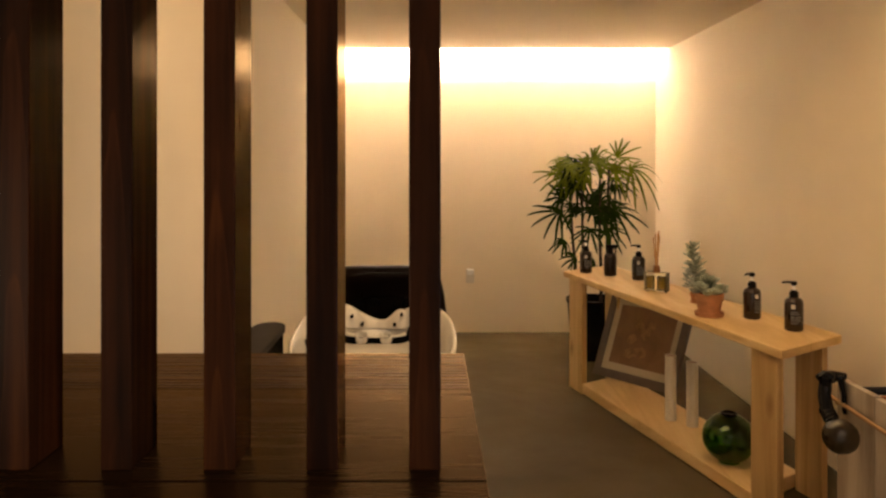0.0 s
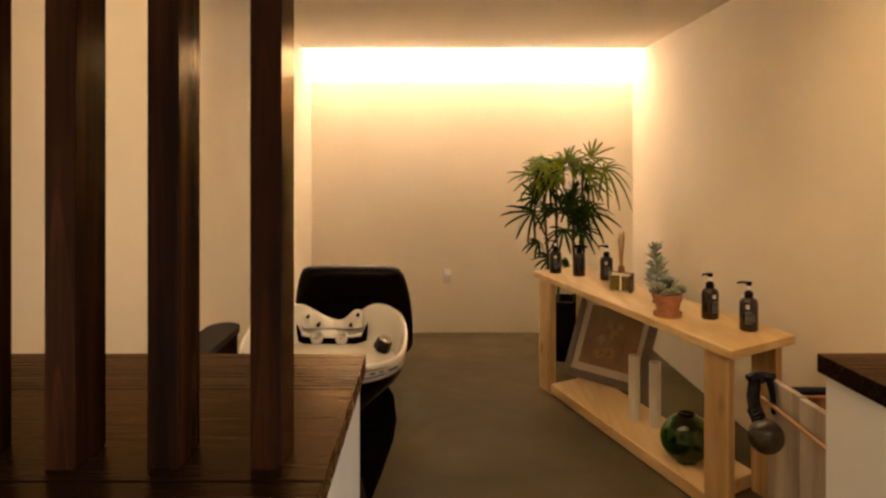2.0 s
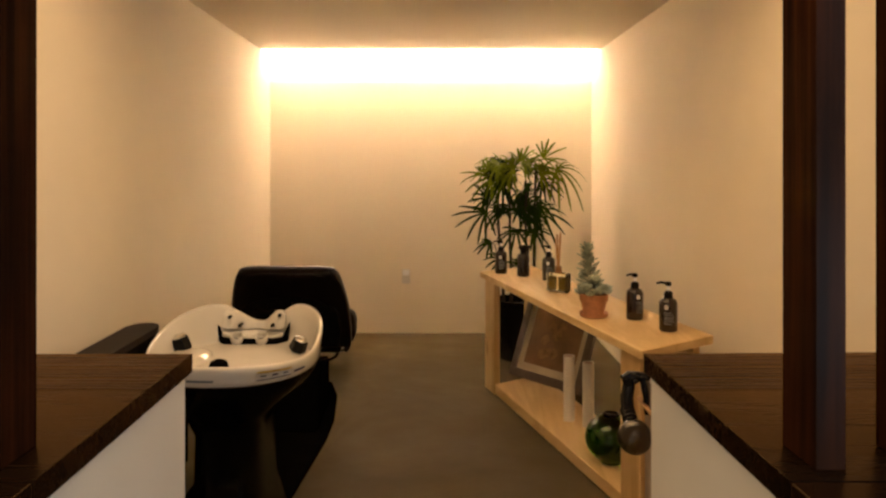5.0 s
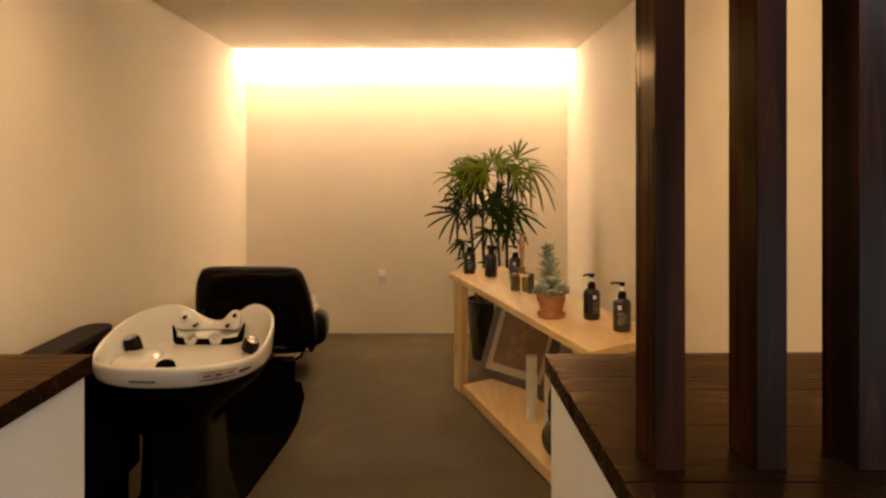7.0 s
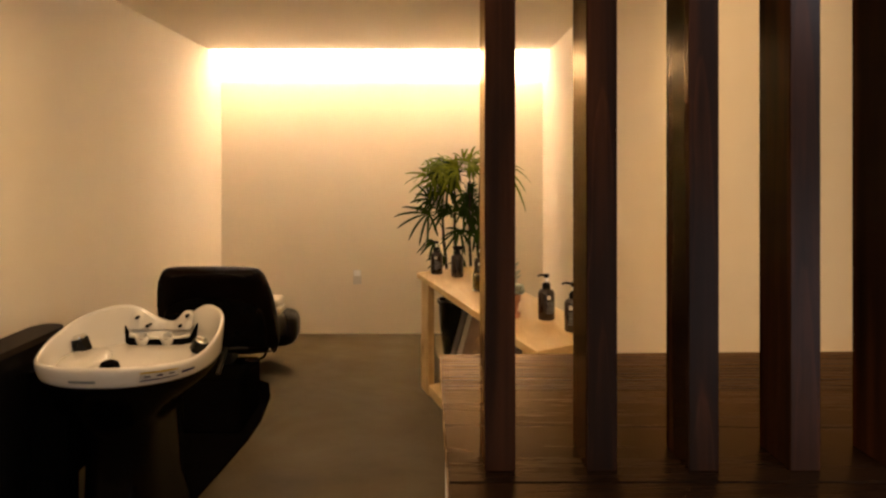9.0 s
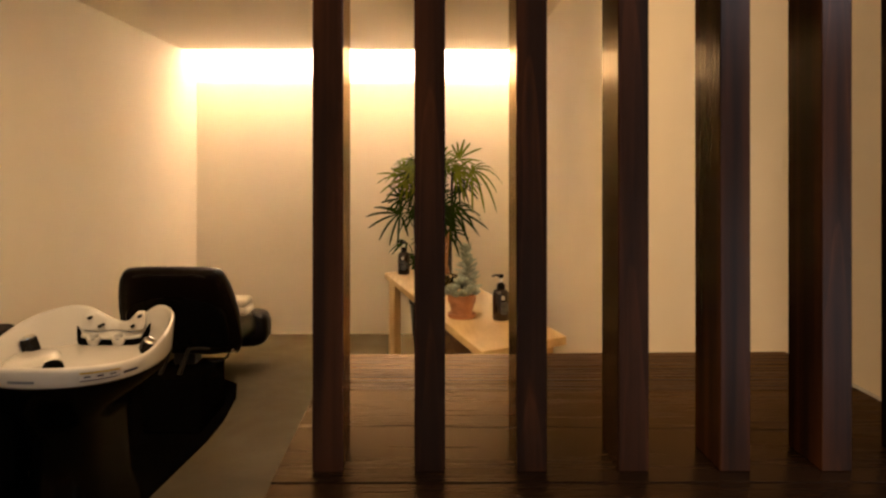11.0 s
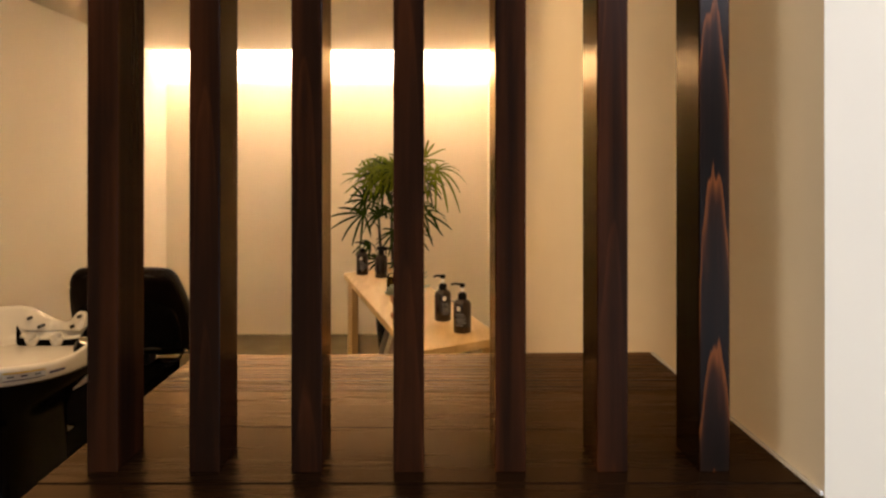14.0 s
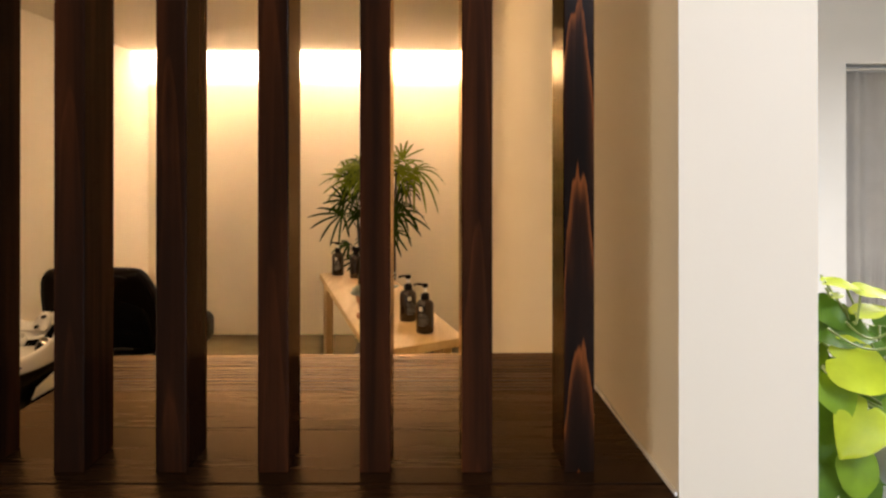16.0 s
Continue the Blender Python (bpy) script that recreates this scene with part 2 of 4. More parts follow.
M_CANE = plain("palm_cane", (0.035, 0.024, 0.014), 0.8, spread=0.4, scale=40, grain=0.6)
M_POTHOS = plain("pothos_leaf", (0.17, 0.28, 0.013), 0.42, spread=0.3, scale=14, grain=0.1, gloss=0.25)
M_POTHOS_LIME = plain("pothos_leaf_lime", (0.41, 0.485, 0.016), 0.42, spread=0.2, scale=14, grain=0.1, gloss=0.25)
M_POTHOS_DARK = plain("pothos_leaf_deep", (0.075, 0.155, 0.009), 0.42, spread=0.3, scale=14, grain=0.1, gloss=0.25)
M_STEM = plain("pothos_stem", (0.20, 0.26, 0.06), 0.5)
M_PAPER = plain("white_paper_tube", (0.78, 0.74, 0.67), 0.8, spread=0.05)
M_TUBE_IN = plain("tube_inside", (0.45, 0.30, 0.22), 0.8)
M_FRAME = plain("grey_brown_frame", (0.15, 0.115, 0.095), 0.55, spread=0.15, scale=12)
M_MAT = plain("cream_mount", (0.62, 0.55, 0.42), 0.8, spread=0.05)
M_PRINT_MARK = plain("print_mark", (0.34, 0.21, 0.105), 0.7, spread=0.4, scale=25)
M_INK = plain("label_ink", (0.62, 0.62, 0.60), 0.6, spread=0.05)
M_INK_DIM = plain("label_small_print", (0.20, 0.23, 0.25), 0.6, spread=0.1)
M_YELLOW = plain("label_yellow", (0.70, 0.50, 0.03), 0.5)
M_NAVY = plain("label_navy", (0.05, 0.05, 0.14), 0.5)
M_REED = plain("reed_stick", (0.48, 0.25, 0.09), 0.7, spread=0.2)
M_CORK = plain("amber_wood_cap", (0.28, 0.12, 0.035), 0.5, spread=0.2)
M_CRATE = wood("weathered_whitewashed_board", (0.32, 0.245, 0.17), (0.50, 0.405, 0.30), (0.64, 0.55, 0.43), "z", 0.8, 4, 0.09, knots=4.0)
M_CRATE_IN = wood("red_brown_board", (0.20, 0.065, 0.022), (0.36, 0.125, 0.042), (0.46, 0.19, 0.075), "z", 0.7, 12, 0.07)
M_COPPER = plain("copper_rod", (0.42, 0.24, 0.11), 0.5, 0.4, spread=0.1)
M_IRON = plain("black_iron", (0.02, 0.018, 0.016), 0.45, 0.6, spread=0.3)
M_CURTAIN = plain("grey_sheer_curtain", (0.66, 0.64, 0.61), 0.85, spread=0.08, scale=3, grain=0.3)
M_TOWEL = plain("cream_towel", (0.70, 0.64, 0.52), 0.95, spread=0.06, grain=0.8)
M_PLUG = plain("white_plug_plastic", (0.96, 0.95, 0.93), 0.3, spread=0.01, grain=0)
M_PLATE = plain("ivory_plastic", (0.74, 0.70, 0.62), 0.35, spread=0.02, grain=0)
M_POTW = plain("white_glazed_pot", (0.58, 0.58, 0.56), 0.3, spread=0.03)


def print_paper():
    """Aged brown sheet with blotches."""
    m, n, l, b = material("brown_print")
    v = coords(n, l)
    l.new(mix_ramp(n, l, noise_tex(n, l, v, 7.0, 6, 0.6, 0.5), [(0.3, (0.20, 0.115, 0.06)), (0.6, (0.29, 0.17, 0.09)), (0.8, (0.36, 0.22, 0.12))]), b.inputs["Base Color"])
    b.inputs["Roughness"].default_value = 0.35
    return m


def glass(name, colour, rough=0.02, ior=1.48):
    m, n, l, b = material(name)
    b.inputs["Base Color"].default_value = (*colour, 1)
    b.inputs["Transmission Weight"].default_value, b.inputs["IOR"].default_value = 1.0, ior
    b.inputs["Roughness"].default_value = rough
    return m


M_PRINT = print_paper()
M_AMBER = plain("dark_amber_bottle", (0.020, 0.008, 0.005), 0.12, spread=0.2, grain=0, coat=0.4)
M_GREEN = glass("dark_green_glass", (0.095, 0.27, 0.024))
M_CLEAR = glass("clear_glass", (0.93, 0.94, 0.90))
M_SMOKE = glass("smoky_glass", (0.34, 0.31, 0.26), 0.16)
M_OIL = glass("olive_oil", (0.26, 0.20, 0.012), 0.0, 1.38)

# ---------------------------------------------------------------- building tools


def place(x, y, h):
    """A point of the booth, by its distance across, its depth and its height over the floor there."""
    return Vector((x + SIDE_SHEAR * y, y, h - RISE_SHEAR * y))


TWIST = 0.0          # turn of the thing being built about its own upright axis, in degrees


def part(name, bm, mat, parent=None, label="", smooth=None):
    """Links a bmesh as one mesh; smooth: angle in degrees under which edges are shaded round."""
    bmesh.ops.recalc_face_normals(bm, faces=bm.faces[:])
    if TWIST:
        bmesh.ops.rotate(bm, verts=bm.verts[:], matrix=Matrix.Rotation(radians(TWIST), 3, "Z"))
    for v in bm.verts:
        v.co.z -= RISE_SHEAR * v.co.y
        v.co.x += SIDE_SHEAR * v.co.y
    me = bpy.data.meshes.new(name)
    if smooth:
        for f in bm.faces:
            f.smooth = True
        lim = radians(smooth)
        for e in bm.edges:
            if len(e.link_faces) == 2 and e.calc_face_angle(0) > lim:
                e.smooth = False
    bm.to_mesh(me)
    bm.free()
    me.materials.append(mat)
    ob = new(name, me)
    ob.parent = parent
    return tagged(ob, label)


def thing(name, x, y, h, label, category, group="", kind=""):
    ob = new(name)
    ob.empty_display_size = 0.05
    ob.location = place(x, y, h)
    return tagged(ob, label, category, group, kind)


def box(bm, x0, x1, y0, y1, z0, z1, bevel=0.0, segs=2):
    vs = [bm.verts.new((x, y, z)) for x in (x0, x1) for y in (y0, y1) for z in (z0, z1)]
    fs = [bm.faces.new([vs[i] for i in q]) for q in ((0, 1, 3, 2), (4, 6, 7, 5), (0, 4, 5, 1), (2, 3, 7, 6), (0, 2, 6, 4), (1, 5, 7, 3))]
    if bevel:
        es = list({e for f in fs for e in f.edges})
        bmesh.ops.bevel(bm, geom=es, offset=bevel, segments=segs, affect="EDGES", profile=0.5)
    return bm


def boxed(*a, **k):
    return box(bmesh.new(), *a, **k)


def prism(bm, outline, z0, z1, bevel=0.0, segs=2):
    """An upright prism over a plan outline."""
    lo, hi = [[bm.verts.new((x, y, z)) for x, y in outline] for z in (z0, z1)]
    n = len(outline)
    fs = [bm.faces.new(lo[::-1]), bm.faces.new(hi)]
    fs += [bm.faces.new((lo[i], lo[(i + 1) % n], hi[(i + 1) % n], hi[i])) for i in range(n)]
    if bevel:
        bmesh.ops.bevel(bm, geom=list({e for f in fs for e in f.edges}), offset=bevel, segments=segs, affect="EDGES", profile=0.5)
    return bm


def loft(bm, loops, cap0=True, cap1=True):
    """Joins closed loops of equal length into a skin."""
    rings = [[bm.verts.new(p) for p in lp] for lp in loops]
    n = len(rings[0])
    for a, b in zip(rings, rings[1:]):
        for i in range(n):
            bm.faces.new((a[i], a[(i + 1) % n], b[(i + 1) % n], b[i]))
    if cap0:
        bm.faces.new(rings[0][::-1])
    if cap1:
        bm.faces.new(rings[-1])
    return bm


def lathe(bm, profile, segs=24, at=(0, 0, 0), sx=1.0, sy=1.0, caps=True):
    loops = [[(at[0] + sx * r * math.cos(2 * math.pi * i / segs), at[1] + sy * r * math.sin(2 * math.pi * i / segs), at[2] + z) for i in range(segs)] for r, z in profile]
    return loft(bm, loops, caps, caps)


def tube(bm, pts, radius, segs=8, radius_end=None):
    """A round bar along a line of points, tapering to radius_end."""
    pts = [Vector(p) for p in pts]
    loops, side = [], None
    for i, p in enumerate(pts):
        d = (pts[min(i + 1, len(pts) - 1)] - pts[max(i - 1, 0)]).normalized()
        if side is None:
            side = d.cross(Vector((0, 0, 1)))
            if side.length < 0.1:
                side = d.cross(Vector((1, 0, 0)))
        side = (side - d * side.dot(d)).normalized()
        up = d.cross(side)
        r = radius if radius_end is None else radius + (radius_end - radius) * i / (len(pts) - 1)
        loops.append([p + r * (side * math.cos(2 * math.pi * k / segs) + up * math.sin(2 * math.pi * k / segs)) for k in range(segs)])
    return loft(bm, loops)


def solid(name, label, category, mat, *a, kind="structure", **k):
    """A piece of the setting as one box given in plan and height."""
    return tagged(part(name, boxed(*a, **k), mat), label, category, kind=kind)


def skew(y):
    """Shifts both side walls across with depth, fitted to the camera's view."""
    return 0.0105 * (y - 0.868)


# ---------------------------------------------------------------- the room
RW, LW = 1.815, -0.850     # inner faces of the booth's side walls at their front end
WF = 0.868                 # front end of the side walls
solid("floor", "grey-brown trowelled mortar floor with soft cloudy marks", "floor", M_FLOOR, -3.0, 6.0, -4.0, 7.0, -0.12, 0.0)
solid("wall_back", "cream painted back wall washed by the cove light", "wall", M_WALL, -1.1, 2.15, BACK, BACK + 0.12, 0, 2.75)


def side_wall(name, label, x_in, x_out, mat):
    pl = [(x_in, WF), (x_in + skew(BACK), BACK), (x_out + skew(BACK), BACK), (x_out, WF)]
    return tagged(part(name, prism(bmesh.new(), pl, 0, 2.75), mat), label, "wall", kind="structure")


side_wall("wall_right", "cream painted partition wall with a clean square end", RW, RW + 0.153, M_WALL)
side_wall("wall_left", "cream painted side wall of the washing booth", LW, LW - 0.15, M_WALL)
cl = [(LW, WF), (LW + skew(SLOT), SLOT), (RW + skew(SLOT), SLOT), (RW, WF)]
tagged(part("ceiling", prism(bmesh.new(), cl, CEIL, CEIL + 0.04), M_CEIL), "cream painted ceiling that stops short of the back wall", "ceiling", kind="structure")
solid("ceiling_upper", "plain ceiling above the light slot", "ceiling", M_CEIL, -1.1, 2.15, 5.6, BACK, 2.60, 2.70)
solid("trim_lamp_ledge", "upstand behind the cove light strip", "trim", M_CEIL, -0.77, 1.86, 5.86, 5.90, CEIL + 0.0405, 2.599)
# the larger room around
solid("ceiling_main", "white ceiling of the main room", "ceiling", M_CEIL, -3.0, 6.0, -4.0, WF - 0.01, 2.60, 2.7)
solid("ceiling_side", "white ceiling of the neighbouring bay", "ceiling", M_CEIL, 2.2, 6.0, WF, 5.5, 2.60, 2.7)
# unseen left wall, left open where the added lamp shines in
for nm, y0, y1, z0, z1 in (("wall_west_rear", -4.0, -2.9, 0, 2.6), ("wall_west_front", -1.1, WF, 0, 2.6), ("wall_west_above", -2.9, -1.1, 2.12, 2.6), ("wall_west_below", -2.9, -1.1, 0, 0.78)):
    solid(nm, "plain white wall with an opening for the added light", "wall", M_WALL_W, -3.1, -3.0, y0, y1, z0, z1)
solid("wall_east", "plain white wall", "wall", M_WALL_W, 6.0, 6.1, -4.0, 5.5, 0, 2.6)
solid("wall_front_left", "plain white wall closing beside the booth", "wall", M_WALL_W, -3.0, LW - 0.152, WF, WF + 0.1, 0, 2.6)
FY = 5.35

# ---------------------------------------------------------------- counters and posts
CT = 1.024


def counter(name, x0, x1, end, label, skewed=0.0):
    c = thing(name, (x0 + x1) / 2, 1.2, 0, label, "counter", "counters of the screen")
    w = (x1 - x0) / 2
    top = part("worktop", boxed(-w, w, 0.906 - 1.2, 1.274 - 1.2, CT - 0.035, CT, bevel=0.0008), M_TOP, c, "dark stained worktop with raised grain")
    # rear board with thin proud ridges, coloured pale as if catching light
    bm = bmesh.new()
    box(bm, -w, w, 1.2745 - 1.2, 1.520 - 1.2, CT - 0.035, CT, 0.0008)
    for v in bm.verts:
        if v.co.y > 0.2:
            v.co.y += skewed * (v.co.x + w)
    rear = part("rear_board", bm, M_TOP, c, "dark stained rear board with thin ridges coloured pale like glints")
    y, rng = 1.284 - 1.2, random.Random(4)
    while y < 1.510 - 1.2:
        wide = rng.uniform(0.0025, 0.0045)
        bm = boxed(-w + 0.001, w - 0.001, y, y + wide, CT - 0.002, CT + 0.0005)
        for v in bm.verts:
            v.co.y += skewed * (v.co.x + w) * (v.co.y - 0.0745) / 0.2455
        part("grain_ridge", bm, M_RIDGE, rear)
        y += rng.uniform(0.014, 0.025)
    if skewed:
        bm, edge = bmesh.new(), [(0.10 + 0.036 * k - w, -0.098 + 0.003 * math.sin(1.1 * k) - 0.0009 * k) for k in range(17)]
        for (xa, ya), (xb, yb) in zip(edge, edge[1:]):
            prism(bm, [(xa, ya - 0.0006), (xb, yb - 0.0006), (xb, yb + 0.0006), (xa, ya + 0.0006)], CT - 0.001, CT + 0.0002)
        part("crack", bm, M_RUBBER, top, "fine dark drying crack along the grain")
    part("front_strip", boxed(-w, w, 0.83 - 1.2, 0.905 - 1.2, CT - 0.035, CT - 0.001, bevel=0.002), M_TOP, c, "dark stained edging strip")
    a, b = (-w, w - 0.011) if end > 0 else (-w + 0.011, w)
    part("panel", boxed(a, b, 0.86 - 1.2, 1.508 - 1.2, 0, CT - 0.0355), M_PANEL, c, "plain cream base panel")
    return c


counter("counter", LW + 0.005, 0.066, 1, "white counter with a dark stained wooden worktop")
counter("counter", 0.933, RW - 0.002, -1, "white counter with a dark stained wooden worktop", 0.028)
solid("trim_sealant", "white sealant bead between worktop and wall", "trim", M_WHITE, RW - 0.004, RW - 0.0005, WF + 0.002, 1.53, CT + 0.0002, CT + 0.0042)

PD = 0.088


def screen_post(x, y, wide, mat, label):
    ob = part("screen_post", boxed(0, wide, 0, PD, 0, CEIL - CT - 0.002, bevel=0.0015), mat)
    ob.location = place(x, y, CT)
    return tagged(ob, label, "post", "posts of the slatted screen")


PLAIN_POST = "dark stained timber post standing on the counter"
post = screen_post(0.9765, 0.935, 0.0365, M_POST, PLAIN_POST)
for i in range(1, 6):
    copy_thing(post, Matrix.Translation(place(0.9765 + 0.1206 * i, 0.935, CT)))
screen_post(0.9765 + 0.1206 * 6, 0.935, 0.0365, M_POST_FLAME, "dark timber post with bold orange flame grain on the counter")
post = screen_post(-0.0242, 0.935, 0.0373, M_POST, PLAIN_POST)
for i in range(1, 7):
    copy_thing(post, Matrix.Translation(place(-0.0242 - 0.1216 * i, 0.935, CT)))

# ---------------------------------------------------------------- console table
TX, TY = 1.322, 2.965           # the table top's corner by the counter
TL = Vector((-0.475, 2.035))    # along its length
TS = Vector((0.362, 0.264))     # across
TH, TILT = 0.690, 0.0135        # height there, and a slow rise along the length fitted to the camera's view


def tpt(a, b):
    p = TL * a + TS * b
    return p.x, p.y


def on_table(x, y, lift=0.0):
    return place(x, y, TH + TILT * (y - TY) + lift)


def tilted(bm, low=-1.0):
    """Lifts what lies above a height with the rise of the table."""
    for v in bm.verts:
        if v.co.z > low:
            v.co.z += TILT * v.co.y
    return bm


table = thing("console_table", TX, TY, 0, "pale pine console table with a low shelf", "table")
part("tabletop", tilted(prism(bmesh.new(), [tpt(0, 0), tpt(1, 0), tpt(1, 1), tpt(0, 1)], TH - 0.036, TH, 0.004)), M_PINE, table)
for a, ln in ((0.022, 0.078), (0.885, 0.090)):
    for b in (0.05, 0.79):
        part("leg", tilted(prism(bmesh.new(), [tpt(a, b), tpt(a + ln, b), tpt(a + ln, b + 0.10), tpt(a, b + 0.10)], 0, TH - 0.037, 0.003), 0.3), M_PINE_Z, table)
part("shelf", prism(bmesh.new(), [tpt(0.102, 0.06), tpt(0.884, 0.06), tpt(0.884, 0.88), tpt(0.102, 0.88)], 0.008, 0.066, 0.003), M_PINE, table)


# ---------------------------------------------------------------- shampoo basin
BX, BY = -0.212, 3.03
HALF, FRONT, REAR = 0.317, 0.378, 0.470      # half width, and reach to the front and to the back
SKIRT = 0.634                                # lower edge of the white bowl
RIM = [(-90, 0.708), (-60, 0.704), (-32, 0.698), (-16, 0.704), (0, 0.732), (17, 0.768), (38, 0.786), (58, 0.793), (70, 0.772), (80, 0.722), (90, 0.700)]


def rim_height(th):
    d = math.degrees(th) % 360
    d = d if d <= 180 else d - 360
    d = d if -90 <= d <= 90 else (180 - d if d > 90 else -180 - d)
    k = [r[0] for r in RIM]
    return sum(float(np.interp(d + o, k, [r[1] for r in RIM])) for o in (-8, -4, 0, 4, 8)) / 5


def basin_point(th, scale, z, out=0.0):
    cs, sn = math.cos(th), math.sin(th)
    x = HALF * math.copysign(abs(cs) ** 0.88, cs)
    y = (FRONT if sn < 0 else REAR) * math.copysign(abs(sn) ** 0.88, sn)
    n = Vector((x / HALF ** 2, y / 0.42 ** 2, 0)).normalized() * out
    return (x * scale + n.x, y * scale + n.y, z)


SEG = 96
ANG = [2 * math.pi * i / SEG for i in range(SEG)]


def basin_loop(scale, z):
    return [basin_point(t, scale, z(t) if callable(z) else z) for t in ANG]


def column_loop(half_x, half_y, cy, z):
    """A rounded rectangle in plan, point for point with the bowl's loops."""
    lp = []
    for t in ANG:
        cs, sn = math.cos(t), math.sin(t)
        lp.append((half_x * math.copysign(abs(cs) ** 0.5, cs) - 0.010, cy + half_y * math.copysign(abs(sn) ** 0.5, sn), z))
    return lp


basin = thing("shampoo_basin", BX, BY, 0, "white ceramic shampoo basin on a gloss black pedestal", "basin")
bm = bmesh.new()
loft(bm, [basin_loop(0.90, SKIRT + 0.001), basin_loop(0.945, SKIRT), basin_loop(0.968, SKIRT + 0.006), basin_loop(0.980, SKIRT + 0.020),
          basin_loop(0.992, lambda t: 0.45 * SKIRT + 0.55 * rim_height(t)), basin_loop(1.0, lambda t: rim_height(t) - 0.016), basin_loop(0.997, lambda t: rim_height(t) - 0.007),
          basin_loop(0.988, lambda t: rim_height(t) - 0.002), basin_loop(0.972, rim_height), basin_loop(0.957, lambda t: rim_height(t) - 0.004), basin_loop(0.946, lambda t: rim_height(t) - 0.014),
          basin_loop(0.925, lambda t: 0.25 * 0.62 + 0.75 * (rim_height(t) - 0.012)), basin_loop(0.885, lambda t: 0.66 * 0.612 + 0.34 * rim_height(t)),
          basin_loop(0.82, lambda t: 0.92 * 0.608 + 0.08 * rim_height(t)), basin_loop(0.70, 0.609), basin_loop(0.45, 0.602), basin_loop(0.15, 0.598)])
bowl = part("bowl", bm, M_CERAMIC, basin, "white glazed ceramic bowl with a dipped back", smooth=50)
# soft raised ledge that carries the larger tap
bm = bmesh.new()
loft(bm, [[(-0.205 + sx * math.cos(t), 0.055 + sy * math.sin(t) * (1.25 if math.sin(t) < 0 else 1.0), z) for t in ANG] for sx, sy, z in
          ((0.100, 0.150, 0.600), (0.096, 0.145, 0.622), (0.088, 0.135, 0.640), (0.074, 0.118, 0.652), (0.056, 0.095, 0.657), (0.02, 0.03, 0.658))])
part("tap_ledge", bm, M_CERAMIC, basin, "white glazed ledge under the tap", smooth=60)


def tap(x, y, z, r, h, lean, back):
    """A six-sided black knob with softened edges and a chrome disc on top."""
    turn_it = Matrix.Rotation(radians(back), 3, "X") @ Matrix.Rotation(radians(lean), 3, "Y")
    bm = bmesh.new()
    lathe(bm, [(r * 0.80, 0), (r * 0.98, 0.004), (r * 1.0, 0.012), (r * 0.92, h - 0.006), (r * 0.84, h)], 6)
    bmesh.ops.bevel(bm, geom=bm.edges[:], offset=r * 0.10, segments=2, affect="EDGES", profile=0.5)
    bmesh.ops.rotate(bm, verts=bm.verts[:], matrix=turn_it)
    bmesh.ops.translate(bm, verts=bm.verts[:], vec=(x, y, z))
    t = part("tap", bm, M_BLACK, basin, "black six-sided tap handle", smooth=40)
    bm = lathe(bmesh.new(), [(r * 0.70, h - 0.002), (r * 0.70, h + 0.005), (r * 0.55, h + 0.009), (r * 0.2, h + 0.010)], 24)
    bmesh.ops.rotate(bm, verts=bm.verts[:], matrix=turn_it)
    bmesh.ops.translate(bm, verts=bm.verts[:], vec=(x, y, z))
    part("cap", bm, M_CHROME, t, "chrome cap", smooth=40)


tap(-0.245, 0.125, 0.648, 0.040, 0.058, -14, 6)
tap(0.205, 0.135, 0.645, 0.036, 0.050, 22, 10)
bm = bmesh.new()
lathe(bm, [(0.030, 0.628), (0.036, 0.632), (0.037, 0.655), (0.030, 0.674), (0.012, 0.682)], 10, (-0.030, -0.155, 0), 1.0, 1.25)
bmesh.ops.bevel(bm, geom=bm.edges[:], offset=0.003, segments=1, affect="EDGES", profile=0.5)
part("shower_head", bm, M_RUBBER, basin, "black hand shower resting in its socket", smooth=40)
part("shower_socket", lathe(bmesh.new(), [(0.050, 0.600), (0.048, 0.624), (0.040, 0.630), (0.02, 0.631)], 24, (-0.030, -0.155, 0), 1.0, 1.2), M_CERAMIC, basin, smooth=50)
for x in (-0.085, -0.060):
    part("drain_slot", tube(bmesh.new(), [(x, 0.02, 0.611), (x + 0.02, 0.02, 0.611)], 0.004, 8), M_CHROME, basin)
# neck support at the back of the bowl: a black tray with turned-up ends and a winged white plate
NX = -0.018
bm = bmesh.new()
loops = []
for u in np.linspace(-1, 1, 25):
    up = 0.040 * max(0.0, (abs(u) - 0.84) / 0.16) ** 0.8
    back_y = 0.060 * max(0.0, (abs(u) - 0.70) / 0.30)
    x = NX + 0.152 * math.copysign(abs(u) ** 0.92, u)
    y0, z0 = 0.300 + back_y, 0.624 + 0.35 * up
    loops.append([(x, y0, z0), (x, y0 - 0.006, z0 + 0.010), (x, y0, z0 + 0.026 + up), (x, y0 + 0.012, z0 + 0.032 + up), (x, y0 + 0.06, z0 + 0.034 + up), (x, y0 + 0.075, z0 + 0.01)])
part("neck_tray", loft(bm, loops), M_RUBBER, basin, "black rubber neck tray with turned-up ends", smooth=40)
bm = bmesh.new()
rows = []
